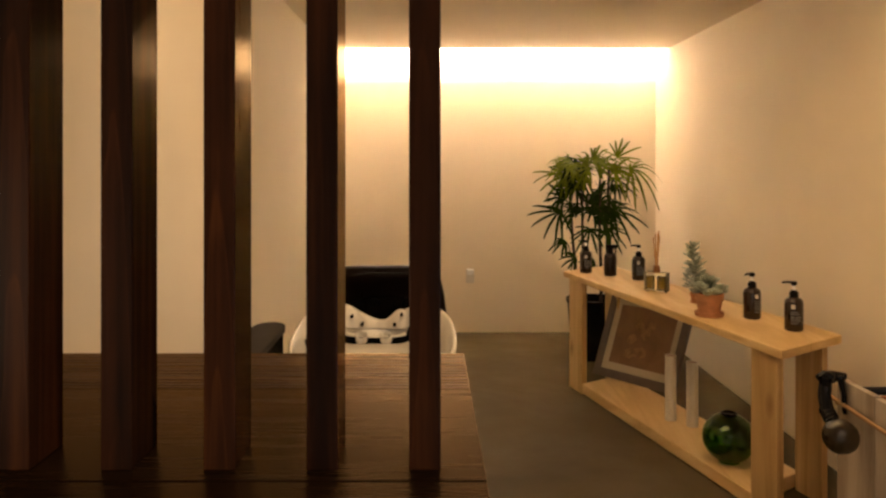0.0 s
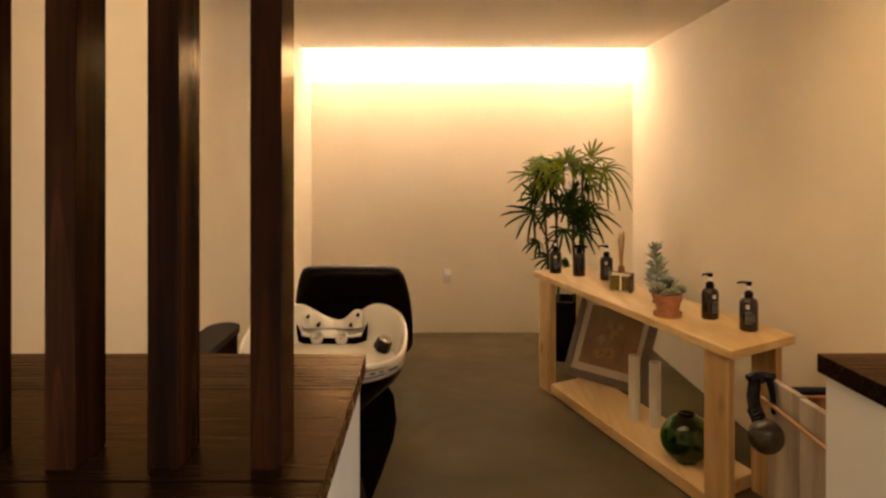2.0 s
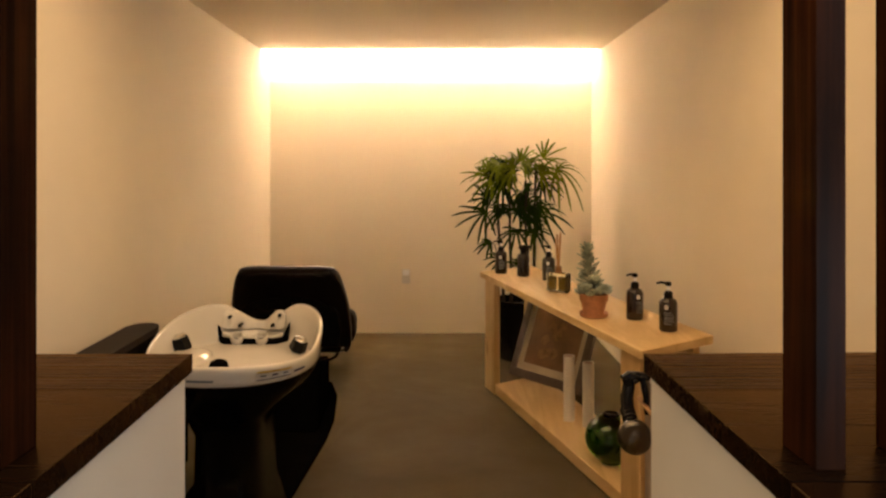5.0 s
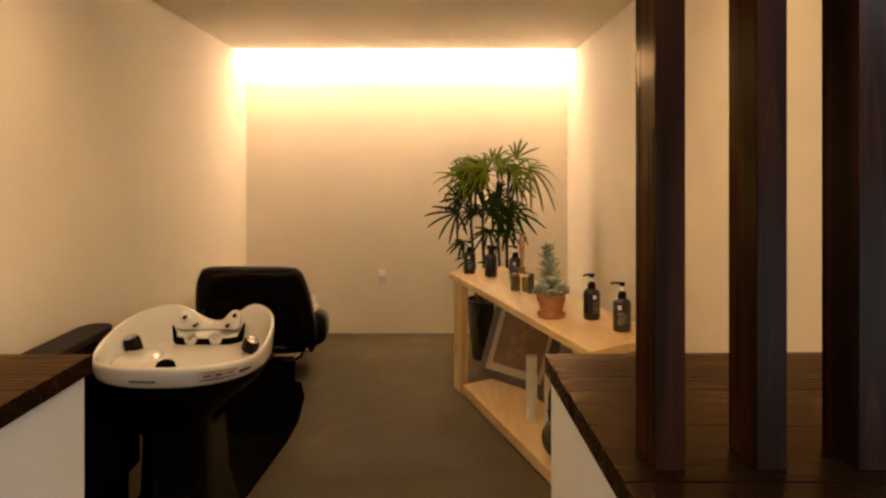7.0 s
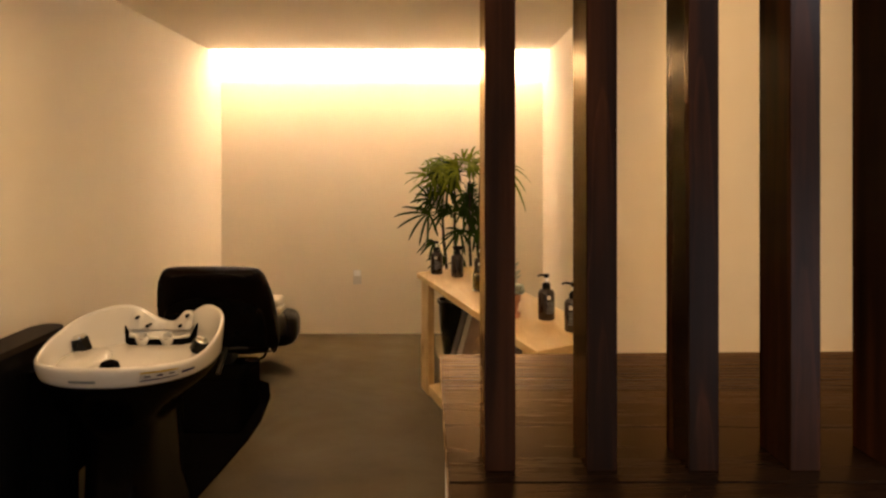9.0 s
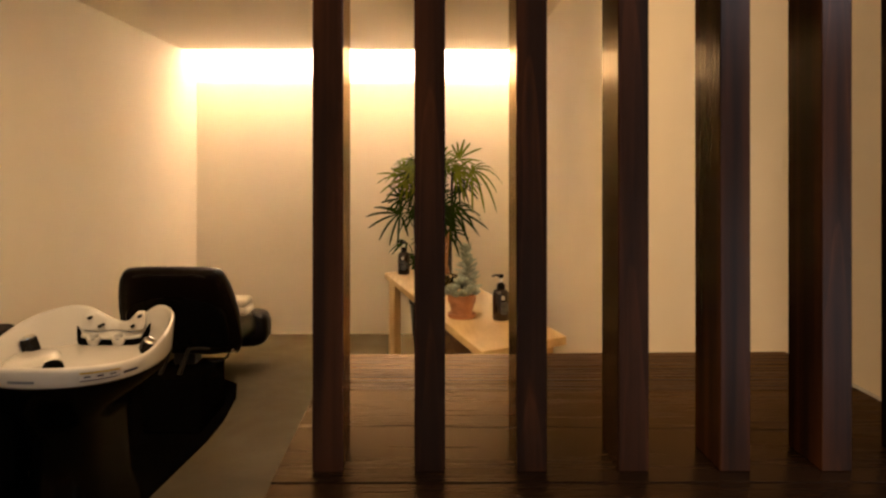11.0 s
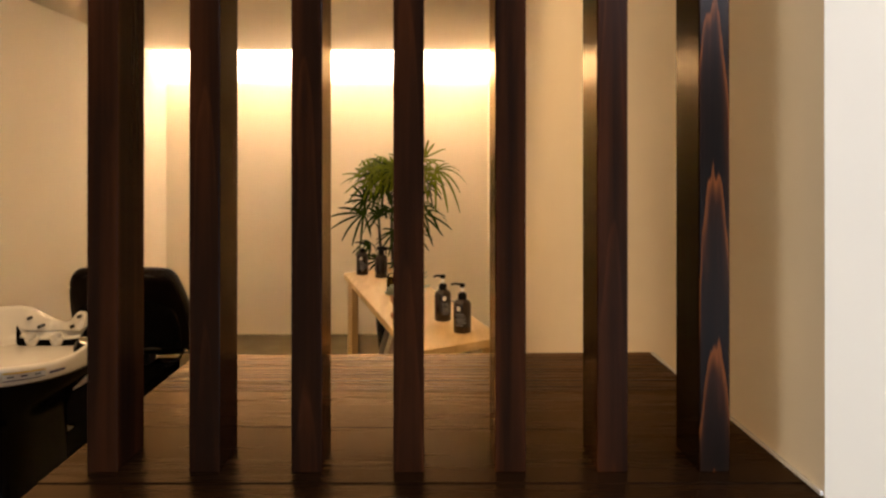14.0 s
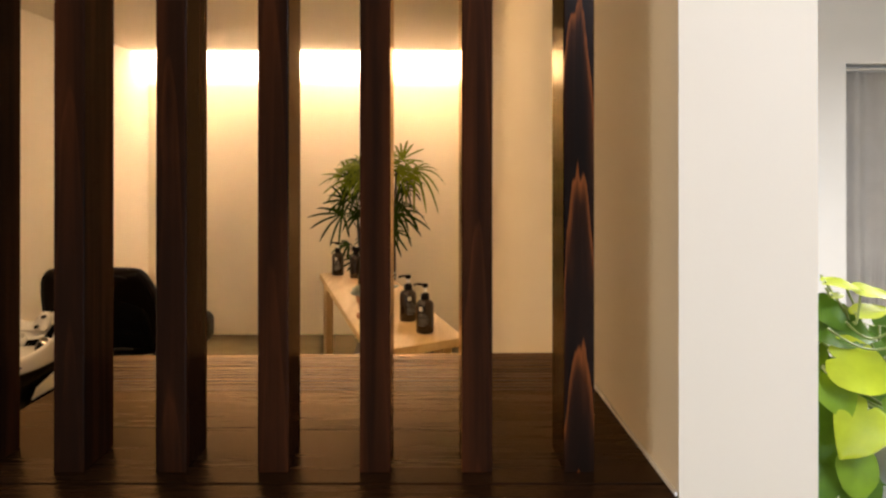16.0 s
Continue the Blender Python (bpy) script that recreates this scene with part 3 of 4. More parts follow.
for u in np.linspace(-1, 1, 41):
    k = abs(u)
    wing = min(1.0, max(0.0, (k - 0.22) / 0.56))
    wing = wing * wing * (3 - 2 * wing)
    fall = max(0.0, (k - 0.86) / 0.14) ** 2
    top = 0.709 + 0.052 * wing - 0.020 * fall
    low = 0.671 + 0.010 * wing + 0.014 * fall
    y = 0.400 + 0.030 * (1 - k) - 0.030 * wing
    x = NX + 0.133 * u
    rows.append([(x, y, low), (x, y - 0.006, low + 0.004), (x, y + 0.30 * (top - low) - 0.006, top - 0.006), (x, y + 0.30 * (top - low), top), (x, y + 0.30 * (top - low) + 0.020, top - 0.002), (x, y + 0.028, low + 0.004)])
plate = part("neck_plate", loft(bm, rows), M_CERAMIC, basin, "white plate with two wings cut out for the neck", smooth=40)
for x, z in ((-0.078, 0.699), (0.062, 0.699), (-0.122, 0.735), (0.092, 0.742)):
    part("screw_hole", tube(bmesh.new(), [(x, 0.366, z), (x, 0.412, z)], 0.0075, 14), M_BLACK, plate)
part("neck_bar", tube(bmesh.new(), [(-0.142, 0.352, 0.664), (-0.10, 0.330, 0.657), (0.0, 0.322, 0.655), (0.075, 0.330, 0.657), (0.108, 0.352, 0.664)], 0.010, 10), M_CERAMIC, basin, "white bar across the tray", smooth=60)
for x in (-0.074, 0.030):
    bm = lathe(bmesh.new(), [(0.019, -0.036), (0.0245, -0.022), (0.0255, 0.004), (0.0225, 0.008), (0.0185, 0.004), (0.016, -0.030)], 24, sx=1.05, sy=1.1)
    bmesh.ops.rotate(bm, verts=bm.verts[:], matrix=Matrix.Rotation(radians(30), 3, "X"))
    bmesh.ops.translate(bm, verts=bm.verts[:], vec=(x, 0.296, 0.668))
    part("hose_ring", bm, M_CERAMIC, basin, "white oval hose ring", smooth=50)


def decal(name, th0, th1, f0, f1, mat, parent, out=0.002, label=""):
    """A thin sticker that follows the outside of the bowl; angles in degrees from the front, heights as shares of the wall."""
    bm = bmesh.new()
    k = 7
    rows = []
    for f in (f0, f1):
        row = []
        for i in range(k):
            t = radians(-90 + th0 + (th1 - th0) * i / (k - 1))
            z = SKIRT + 0.020 + f * (rim_height(t) - 0.016 - SKIRT - 0.020)
            row.append(bm.verts.new(basin_point(t, 0.980 + 0.020 * f, z, out)))
        rows.append(row)
    for i in range(k - 1):
        bm.faces.new((rows[0][i], rows[0][i + 1], rows[1][i + 1], rows[1][i]))
    bmesh.ops.solidify(bm, geom=bm.faces[:], thickness=0.0006)
    return part(name, bm, mat, parent, label)


st = decal("sticker", 25, 50, -0.02, 0.92, M_PLUG, bowl, label="care sticker with yellow and dark bands")
decal("band", 25, 50, 0.74, 0.92, M_YELLOW, st, 0.003)
decal("band", 25, 50, -0.02, 0.09, M_NAVY, st, 0.003)
for k in (26.5, 34.5, 42.5):
    decal("print_bar", k + 1, k + 5, 0.32, 0.52, M_INK_DIM if k != 34.5 else M_NAVY, st, 0.003)
decal("sticker", 53, 64, 0.12, 0.42, M_NAVY, bowl, label="small navy sticker")
decal("maker_mark", -13, 1, 0.02, 0.26, M_INK_DIM, bowl, label="small grey bar of unreadable writing")
# housing under the bowl that runs down into a narrow pedestal
bm = bmesh.new()
loft(bm, [column_loop(0.165, 0.31, 0.06, 0.0115), column_loop(0.160, 0.30, 0.06, 0.03), column_loop(0.128, 0.255, 0.05, 0.16), column_loop(0.122, 0.245, 0.05, 0.40), column_loop(0.150, 0.275, 0.04, 0.475),
          column_loop(0.205, 0.33, 0.04, 0.530), basin_loop(0.86, 0.580), basin_loop(0.935, 0.612), basin_loop(0.945, SKIRT - 0.002), basin_loop(0.90, SKIRT - 0.001)])
part("pedestal", bm, M_GLOSS_BLACK, basin, "gloss black moulded pedestal", smooth=50)

# narrow cabinet between basin and wall
cab = thing("side_cabinet", -0.662, 2.80, 0, "narrow black side cabinet with a rounded brown top", "cabinet")
half = 0.066
plan = [(-half, -0.45), (half, -0.45)] + [(half * math.cos(a), 0.46 + 0.09 * math.sin(a)) for a in np.linspace(0, math.pi, 14)]
part("top", prism(bmesh.new(), plan, 0.695, 0.722, 0.004), M_BROWN_TOP, cab, "dark brown top with a rounded end")
part("body", prism(bmesh.new(), [(x * 0.9, y * 0.97) for x, y in plan], 0.0, 0.6945), M_BLACK, cab, smooth=40)
# black boxes added to keep the gap beside the pedestal dark
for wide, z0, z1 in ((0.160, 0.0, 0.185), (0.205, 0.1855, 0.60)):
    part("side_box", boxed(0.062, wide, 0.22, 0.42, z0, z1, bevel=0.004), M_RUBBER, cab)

# ---------------------------------------------------------------- reclining chair
chair = thing("reclining_chair", -0.222, 4.30, 0, "black leather reclining shampoo chair on a low base", "chair")


def padded(name, rows, label="", mat=None, parent=None, square=0.42):
    """A padded form: rows of centre (y, z), half width, half thickness and tilt of the thickness from level, in degrees."""
    loops = []
    for y, z, hw, ht, tilt in rows:
        lp = []
        for i in range(48):
            a = 2 * math.pi * i / 48
            cs, sn = math.cos(a), math.sin(a)
            pn = ht * math.copysign(abs(sn) ** 0.60, sn)
            lp.append((hw * math.copysign(abs(cs) ** square, cs), y + pn * math.cos(radians(tilt)), z + pn * math.sin(radians(tilt))))
        loops.append(lp)
    return part(name, loft(bmesh.new(), loops), mat or M_LEATHER, parent or chair, label, smooth=70)


# backrest, leaning back towards the basin, wider below; its thickness runs along its normal
REST = [(-0.165, 0.846, 0.200, 0.012), (-0.160, 0.843, 0.235, 0.034), (-0.145, 0.830, 0.256, 0.052), (-0.120, 0.800, 0.274, 0.064), (-0.085, 0.745, 0.290, 0.070), (-0.040, 0.670, 0.305, 0.074), (0.010, 0.580, 0.315, 0.076),
        (0.055, 0.490, 0.320, 0.074), (0.085, 0.425, 0.319, 0.066), (0.100, 0.385, 0.305, 0.050), (0.106, 0.366, 0.290, 0.030), (0.108, 0.358, 0.255, 0.010)]
back = padded("backrest", [(y, z, hw, ht, 28) for y, z, hw, ht in REST], "thick padded black leather backrest with rounded edges")
for sx in (-1, 1):
    edge = [(sx * (hw - 0.006), y - 0.55 * ht, z - 0.30 * ht) for y, z, hw, ht in REST[1:-1]]
    part("piping", tube(bmesh.new(), edge, 0.005, 8), M_LEATHER, back, smooth=60)
seam = [(x, -0.218 + 0.018 * (abs(x) / 0.2) ** 2, 0.828 - 0.02 * (abs(x) / 0.2) ** 4) for x in np.linspace(-0.19, 0.19, 15)]
part("seam", tube(bmesh.new(), seam, 0.004, 8), M_LEATHER, back, smooth=60)
# hard shell on the rear of the backrest, arched at its top
bm = bmesh.new()
outline = [(-0.26, 0.40), (0.26, 0.40), (0.272, 0.52)] + [(0.268 * math.cos(a), 0.585 + 0.115 * math.sin(a)) for a in np.linspace(0.1, math.pi - 0.1, 18)] + [(-0.272, 0.52)]
front = []
for depth in (-0.088, -0.098):
    front.append([bm.verts.new((x * (1 if depth > -0.09 else 0.97), 0.010 - (z - 0.58) * 0.52 + depth, z)) for x, z in outline])
n = len(outline)
bm.faces.new(front[0])
bm.faces.new(front[1][::-1])
for i in range(n):
    bm.faces.new((front[0][i], front[0][(i + 1) % n], front[1][(i + 1) % n], front[1][i]))
part("rear_shell", bm, M_BLACK, back, "black moulded shell on the rear", smooth=40)
padded("seat", [(0.24, 0.38, 0.12, 0.03, 90), (0.26, 0.38, 0.17, 0.075, 90), (0.32, 0.38, 0.188, 0.090, 90), (0.70, 0.37, 0.188, 0.092, 90), (1.00, 0.34, 0.185, 0.090, 90), (1.08, 0.30, 0.18, 0.080, 90)],
       "padded black leather seat")
padded("leg_rest", [(1.085, 0.27, 0.215, 0.085, 90), (1.10, 0.27, 0.235, 0.112, 90), (1.18, 0.268, 0.240, 0.120, 90), (1.30, 0.268, 0.238, 0.118, 90), (1.345, 0.268, 0.228, 0.104, 90), (1.358, 0.268, 0.19, 0.07, 90)],
       "padded black leather leg rest folded level", square=0.34)
part("base_box", boxed(-0.125, 0.170, -0.22, 0.28, 0.0105, 0.278, bevel=0.010), M_RUBBER, chair, "low black base box")
part("base_lid", boxed(-0.118, 0.163, -0.213, 0.273, 0.2785, 0.286, bevel=0.003), M_RUBBER, chair)
bm = bmesh.new()
box(bm, -0.07, 0.05, 0.10, 0.24, 0.2865, 0.36, 0.006)
part("column", bm, M_IRON, chair)
for x in (-0.07, 0.03):
    bm = bmesh.new()
    tube(bm, [(x, -0.12, 0.286), (x + 0.008, -0.085, 0.33), (x + 0.012, 0.02, 0.40)], 0.013, 8)
    part("bracket", bm, M_IRON, chair, smooth=40)
part("lever", tube(bmesh.new(), [(0.085, -0.095, 0.415), (0.135, -0.085, 0.418), (0.178, -0.078, 0.412)], 0.008, 10), M_IRON, chair, "dull metal lever", smooth=50)
bm = bmesh.new()
tube(bm, [(0.245, 0.09, 0.365), (0.235, 0.075, 0.335), (0.205, 0.06, 0.318), (0.165, 0.05, 0.315), (0.135, 0.05, 0.325)], 0.008, 8)
part("cable", bm, M_BLACK, chair, smooth=40)
bm = bmesh.new()
tube(bm, [(0.268, 0.030, 0.392), (0.272, 0.062, 0.376)], 0.012, 12)
part("pivot", bm, M_CHROME, chair, "bright pivot pin", smooth=40)

# thin black sheet; its left wing is added to darken the floor behind
sheet_plan = [(-0.28, -2.1), (0.085, -2.1), (0.13, -1.75), (0.17, -1.42), (0.222, -0.75), (0.225, -0.45), (0.190, -0.01), (0.125, 0.28), (0.02, 0.38), (-0.28, 0.40), (-0.60, 0.40), (-0.60, -0.42), (-0.28, -0.52)]
floor_mat = part("floor_mat", prism(bmesh.new(), sheet_plan, 0.0, 0.010), M_RUBBER)
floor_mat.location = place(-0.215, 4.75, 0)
tagged(floor_mat, "thin black sheet on the floor under basin and chair", "mat")
bm = bmesh.new()
for k in range(2):
    box(bm, -0.085 + 0.004 * k, 0.075 - 0.010 * k, -0.10 + 0.008 * k, 0.12, 0.048 * k, 0.048 * k + 0.0475, 0.020, 3)
towel = part("folded_towel", bm, M_TOWEL, smooth=60)
towel.location = place(-0.055, 4.92, 0.474)
tagged(towel, "small folded cream towel lying on the leather seat", "towel")

# ---------------------------------------------------------------- socket on the back wall
so = thing("wall_socket", 0.337, BACK, 0.470, "ivory wall socket plate", "socket")
part("plate", boxed(-0.034, 0.034, -0.008, -0.0005, -0.060, 0.060, bevel=0.003), M_PLATE, so)
part("plug", boxed(-0.027, 0.027, -0.046, -0.0085, 0.012, 0.056, bevel=0.006), M_PLUG, so, "white plug-in unit")
part("outlet", boxed(-0.014, 0.014, -0.0105, -0.0082, -0.045, 0.005, bevel=0.001), M_PLATE, so)

# ---------------------------------------------------------------- on the console table


def arc_patch(r, a0, a1, z0, z1, k=5):
    bm = bmesh.new()
    rows = [[bm.verts.new((r * math.cos(radians(a0 + (a1 - a0) * i / (k - 1))), r * math.sin(radians(a0 + (a1 - a0) * i / (k - 1))), z)) for i in range(k)] for z in (z0, z1)]
    for i in range(k - 1):
        bm.faces.new((rows[0][i], rows[0][i + 1], rows[1][i + 1], rows[1][i]))
    return bm


def bottle(spray=False):
    b = thing("spray_bottle" if spray else "pump_bottle", 0, 0, 0, "dark amber %s bottle with a printed label" % ("spray" if spray else "pump"), "bottle", "hair care bottles")
    body = part("body", lathe(bmesh.new(), [(0.030, 0), (0.0355, 0.003), (0.0375, 0.010), (0.0375, 0.112), (0.036, 0.124), (0.030, 0.134), (0.018, 0.140), (0.0155, 0.146)], 28), M_AMBER, b, smooth=45)
    part("mark", arc_patch(0.0379, 238, 262, 0.095, 0.113), M_INK, body, "white mark")
    for z, w in ((0.080, 30), (0.071, 40), (0.060, 44), (0.052, 36), (0.044, 44), (0.034, 30)):
        part("print_line", arc_patch(0.0379, 234, 234 + w * 1.5, z, z + 0.0035), M_INK_DIM, body)
    if spray:
        part("collar", lathe(bmesh.new(), [(0.018, 0.1405), (0.018, 0.162), (0.014, 0.166)], 20), M_BLACK, b, smooth=45)
        bm = bmesh.new()
        box(bm, -0.040, 0.028, -0.011, 0.011, 0.166, 0.190, 0.006)
        box(bm, -0.050, -0.038, -0.006, 0.006, 0.172, 0.184, 0.002)
        part("sprayer", bm, M_BLACK, b, "black trigger sprayer")
        bm = bmesh.new()
        tube(bm, [(-0.028, 0, 0.168), (-0.034, 0, 0.15), (-0.030, 0, 0.135)], 0.005, 8, 0.003)
        part("trigger", bm, M_BLACK, b, smooth=45)
    else:
        part("collar", lathe(bmesh.new(), [(0.0185, 0.1405), (0.0185, 0.160), (0.012, 0.166), (0.008, 0.170)], 20), M_BLACK, b, smooth=45)
        part("stem", lathe(bmesh.new(), [(0.0075, 0.168), (0.0075, 0.190)], 12), M_PLUG, b, "pale pump stem", smooth=45)
        bm = bmesh.new()
        lathe(bm, [(0.008, 0.188), (0.013, 0.194), (0.013, 0.203), (0.009, 0.206)], 16)
        tube(bm, [(0, 0, 0.200), (-0.030, 0, 0.203), (-0.048, 0, 0.199)], 0.0055, 8, 0.004)
        part("nozzle", bm, M_BLACK, b, "black pump nozzle", smooth=45)
    return b


for x, y, turn, spray in ((1.523, 3.306, -8, False), (1.446, 3.546, 30, False), (1.226, 4.638, 5, False), (0.972, 4.915, 10, False), (1.096, 4.796, 160, True)):
    TWIST = turn
    bottle(spray).location = on_table(x, y)
TWIST = 0.0

# reed diffuser
df = thing("reed_diffuser", 1.218, 4.241, TH + TILT * (4.241 - TY), "flat glass reed diffuser with two cells of olive oil", "diffuser")
TWIST = -43.0
g = part("flask", boxed(-0.064, 0.064, -0.024, 0.024, 0.006, 0.106, bevel=0.005), M_CLEAR, df, "thick clear rectangular flask")
for x in (-0.033, 0.033):
    part("oil", boxed(x - 0.0225, x + 0.0225, -0.018, 0.018, 0.013, 0.086, bevel=0.003), M_OIL, g, "olive green oil")
for x in (-0.052, 0.052):
    part("foot", lathe(bmesh.new(), [(0.008, 0.0003), (0.009, 0.0015), (0.009, 0.0056)], 14, (x, 0, 0)), M_BLACK, g)
part("cap", lathe(bmesh.new(), [(0.019, 0.1065), (0.019, 0.118), (0.0165, 0.122), (0.0165, 0.140)], 20), M_CORK, df, "amber wooden collar", smooth=40)
for i in range(7):
    a = i * 2.4
    bm = bmesh.new()
    tube(bm, [(0.004 * math.cos(a), 0.004 * math.sin(a), 0.128), (0.020 * math.cos(a) * (0.5 + 0.4 * (i % 3)), 0.018 * math.sin(a), 0.29 + 0.012 * (i % 4))], 0.003, 6)
    part("reed", bm, M_REED, df)
TWIST = 0.0


def fleshy_leaf(bm, base, direction, length, width, thick):
    """A plump spoon-shaped leaf."""
    d = Vector(direction).normalized()
    side = d.cross(Vector((0, 0, 1)))
    side = side.normalized() if side.length > 0.05 else Vector((1, 0, 0))
    up = side.cross(d)
    loops = []
    for f, w in ((0.0, 0.3), (0.35, 0.7), (0.7, 1.0), (0.92, 0.7), (1.0, 0.12)):
        c = Vector(base) + d * length * f + up * length * 0.18 * f * f
        loops.append([c + side * width * w * math.cos(k * math.pi / 3) + up * thick * w * math.sin(k * math.pi / 3) for k in range(6)])
    loft(bm, loops)


def rosette(bm, at, radius, turns, lift):
    for i in range(turns):
        a = i * 2.39996 + at[0] * 40
        f = i / turns
        e = radians(18 + 62 * f) if lift else radians(80 * f)
        ln = radius * (1 - 0.62 * f)
        fleshy_leaf(bm, (at[0], at[1], at[2] + 0.012 * f), (math.cos(a) * math.cos(e), math.sin(a) * math.cos(e), math.sin(e)), ln, ln * 0.30, ln * 0.09)


def flowerpot(x, y, turn, scale, label):
    p = thing("potted_succulent", x, y, TH + TILT * (y - TY), label, "plant", "succulents on the table")
    s_ = scale
    part("saucer", lathe(bmesh.new(), [(0.050 * s_, 0.0005), (0.062 * s_, 0.004), (0.066 * s_, 0.022 * s_), (0.061 * s_, 0.022 * s_), (0.055 * s_, 0.008)], 32), M_TERRACOTTA, p, smooth=40)
    part("pot", lathe(bmesh.new(), [(0.046 * s_, 0.0085), (0.0585 * s_, 0.075 * s_), (0.0645 * s_, 0.076 * s_), (0.066 * s_, 0.108 * s_), (0.061 * s_, 0.109 * s_), (0.058 * s_, 0.095 * s_)], 32), M_TERRACOTTA, p, smooth=40)
    part("soil", lathe(bmesh.new(), [(0.0575 * s_, 0.085 * s_), (0.0575 * s_, 0.096 * s_), (0.02, 0.099 * s_)], 24), M_SOIL, p)
    return p


random.seed(11)
p1 = flowerpot(1.273, 3.60, 0, 0.98, "terracotta pot of low blue-green rosette succulents")
for dx, dy, r, dz in ((0, 0, 0.050, 0.115), (-0.042, -0.02, 0.045, 0.110), (0.040, -0.025, 0.046, 0.108), (0.012, 0.040, 0.044, 0.11), (-0.035, 0.035, 0.040, 0.112), (0.045, 0.02, 0.042, 0.105), (-0.06, 0.005, 0.036, 0.102), (0.005, -0.055, 0.040, 0.10), (-0.03, -0.052, 0.034, 0.10), (0.062, -0.002, 0.034, 0.102)):
    bm = bmesh.new()
    rosette(bm, (dx, dy, dz + 0.030 * max(0.0, 1 - math.hypot(dx, dy) / 0.06)), r * 1.1, 22, True)
    part("rosette", bm, M_SUCC, p1, smooth=80)
p2 = flowerpot(1.322, 3.92, 0, 0.46, "small terracotta pot with a tall leaning blue-green tower succulent")
part("stem", tube(bmesh.new(), [(0, 0, 0.04), (-0.004, 0.0, 0.16), (-0.014, 0, 0.27)], 0.008, 8, 0.005), M_SUCC, p2, smooth=60)
for i in range(15):
    f = i / 14
    bm = bmesh.new()
    r = 0.066 * (1 - 0.48 * f) * (1 + 0.16 * math.sin(i * 2.1))
    for k in range(7):
        a = k * 2 * math.pi / 7 + i * 1.3
        e = radians(-4 + 26 * f + random.uniform(-14, 22))
        fleshy_leaf(bm, (0.004 * math.sin(i) - 0.016 * f, 0, 0.085 + 0.198 * f), (math.cos(a) * math.cos(e), math.sin(a) * math.cos(e), math.sin(e)), r * random.uniform(0.75, 1.25), r * 0.22, r * 0.07)
    part("leaf_whorl", bm, M_SUCC, p2, smooth=80)

# ---------------------------------------------------------------- on the low shelf
SH = 0.0665


def paper_tube(x, y, h):
    t = thing("paper_tube", x, y, SH, "tall white paper tube standing on the shelf", "tube", "paper tubes")
    part("wall", lathe(bmesh.new(), [(0.0265, 0), (0.029, 0.001), (0.029, h), (0.0265, h), (0.0265, h - 0.10)], 28), M_PAPER, t, smooth=40)
    part("lining", lathe(bmesh.new(), [(0.0262, h - 0.10), (0.0262, h - 0.004), (0.0240, h - 0.004), (0.0240, h - 0.09)], 24), M_TUBE_IN, t, "brown card lining", smooth=40)
    return t


paper_tube(1.250, 4.10, 0.335)
paper_tube(1.329, 4.00, 0.325)

# leaning framed print
fa, fb = Vector((1.045, 5.00)), Vector((1.362, 4.436))
along = (fb - fa).normalized()
lean_dir = Vector((-along.y, along.x))
FW, FH = (fb - fa).length, 0.56
pic = new("picture_frame")
ax, ay = Vector((along.x + SIDE_SHEAR * along.y, along.y, RISE_SHEAR * -along.y)).normalized(), Vector((lean_dir.x * 0.28, lean_dir.y * 0.28, 1)).normalized()
az = ax.cross(ay).normalized()
pic.matrix_basis = Matrix.Translation(place(fa.x, fa.y, SH + 0.002)) @ Matrix((ax, ay, az)).transposed().to_4x4()
tagged(pic, "framed brown print with cream mount leaning on the shelf", "picture")


def flat_part(name, bm, mat, parent, label=""):
    me = bpy.data.meshes.new(name)
    bmesh.ops.recalc_face_normals(bm, faces=bm.faces[:])
    bm.to_mesh(me)
    bm.free()
    me.materials.append(mat)
    ob = new(name, me)
    ob.parent = parent
    return tagged(ob, label)


FR = 0.052
for nm, x0, x1, y0, y1 in (("frame_bar", 0, FW, 0, FR), ("frame_bar", 0, FW, FH - FR, FH), ("frame_bar", 0, FR, FR, FH - FR), ("frame_bar", FW - FR, FW, FR, FH - FR)):
    flat_part(nm, boxed(x0, x1, y0, y1, 0.0, 0.024, bevel=0.003), M_FRAME, pic)
MT = 0.045
for x0, x1, y0, y1 in ((FR, FW - FR, FR, FR + MT), (FR, FW - FR, FH - FR - MT, FH - FR), (FR, FR + MT, FR + MT, FH - FR - MT), (FW - FR - MT, FW - FR, FR + MT, FH - FR - MT)):
    flat_part("mount", boxed(x0, x1, y0, y1, 0.010, 0.0135), M_MAT, pic, "cream card mount")
pr = flat_part("print", boxed(FR + MT, FW - FR - MT, FR + MT, FH - FR - MT, 0.006, 0.010), M_PRINT, pic, "aged brown print with a pale figure of blotches")
random.seed(5)
for k in range(9):
    cx, cy = FW * 0.47 + random.uniform(-0.07, 0.07), FH * 0.47 + random.uniform(-0.10, 0.10)
    bm = bmesh.new()
    ring = [bm.verts.new((cx + random.uniform(0.6, 1.1) * 0.040 * math.cos(a), cy + random.uniform(0.6, 1.1) * 0.035 * math.sin(a), 0.0104)) for a in np.linspace(0, 2 * math.pi, 11)[:-1]]
    bm.faces.new(ring)
    flat_part("blotch", bm, M_PRINT_MARK, pr)
flat_part("backing", boxed(0.01, FW - 0.01, 0.01, FH - 0.01, 0.001, 0.005), M_BLACK, pic)

# green glass vessel
gv = thing("glass_vessel", 1.333, 3.52, SH, "round dark green glass vessel with a dark mouth ring", "vessel")
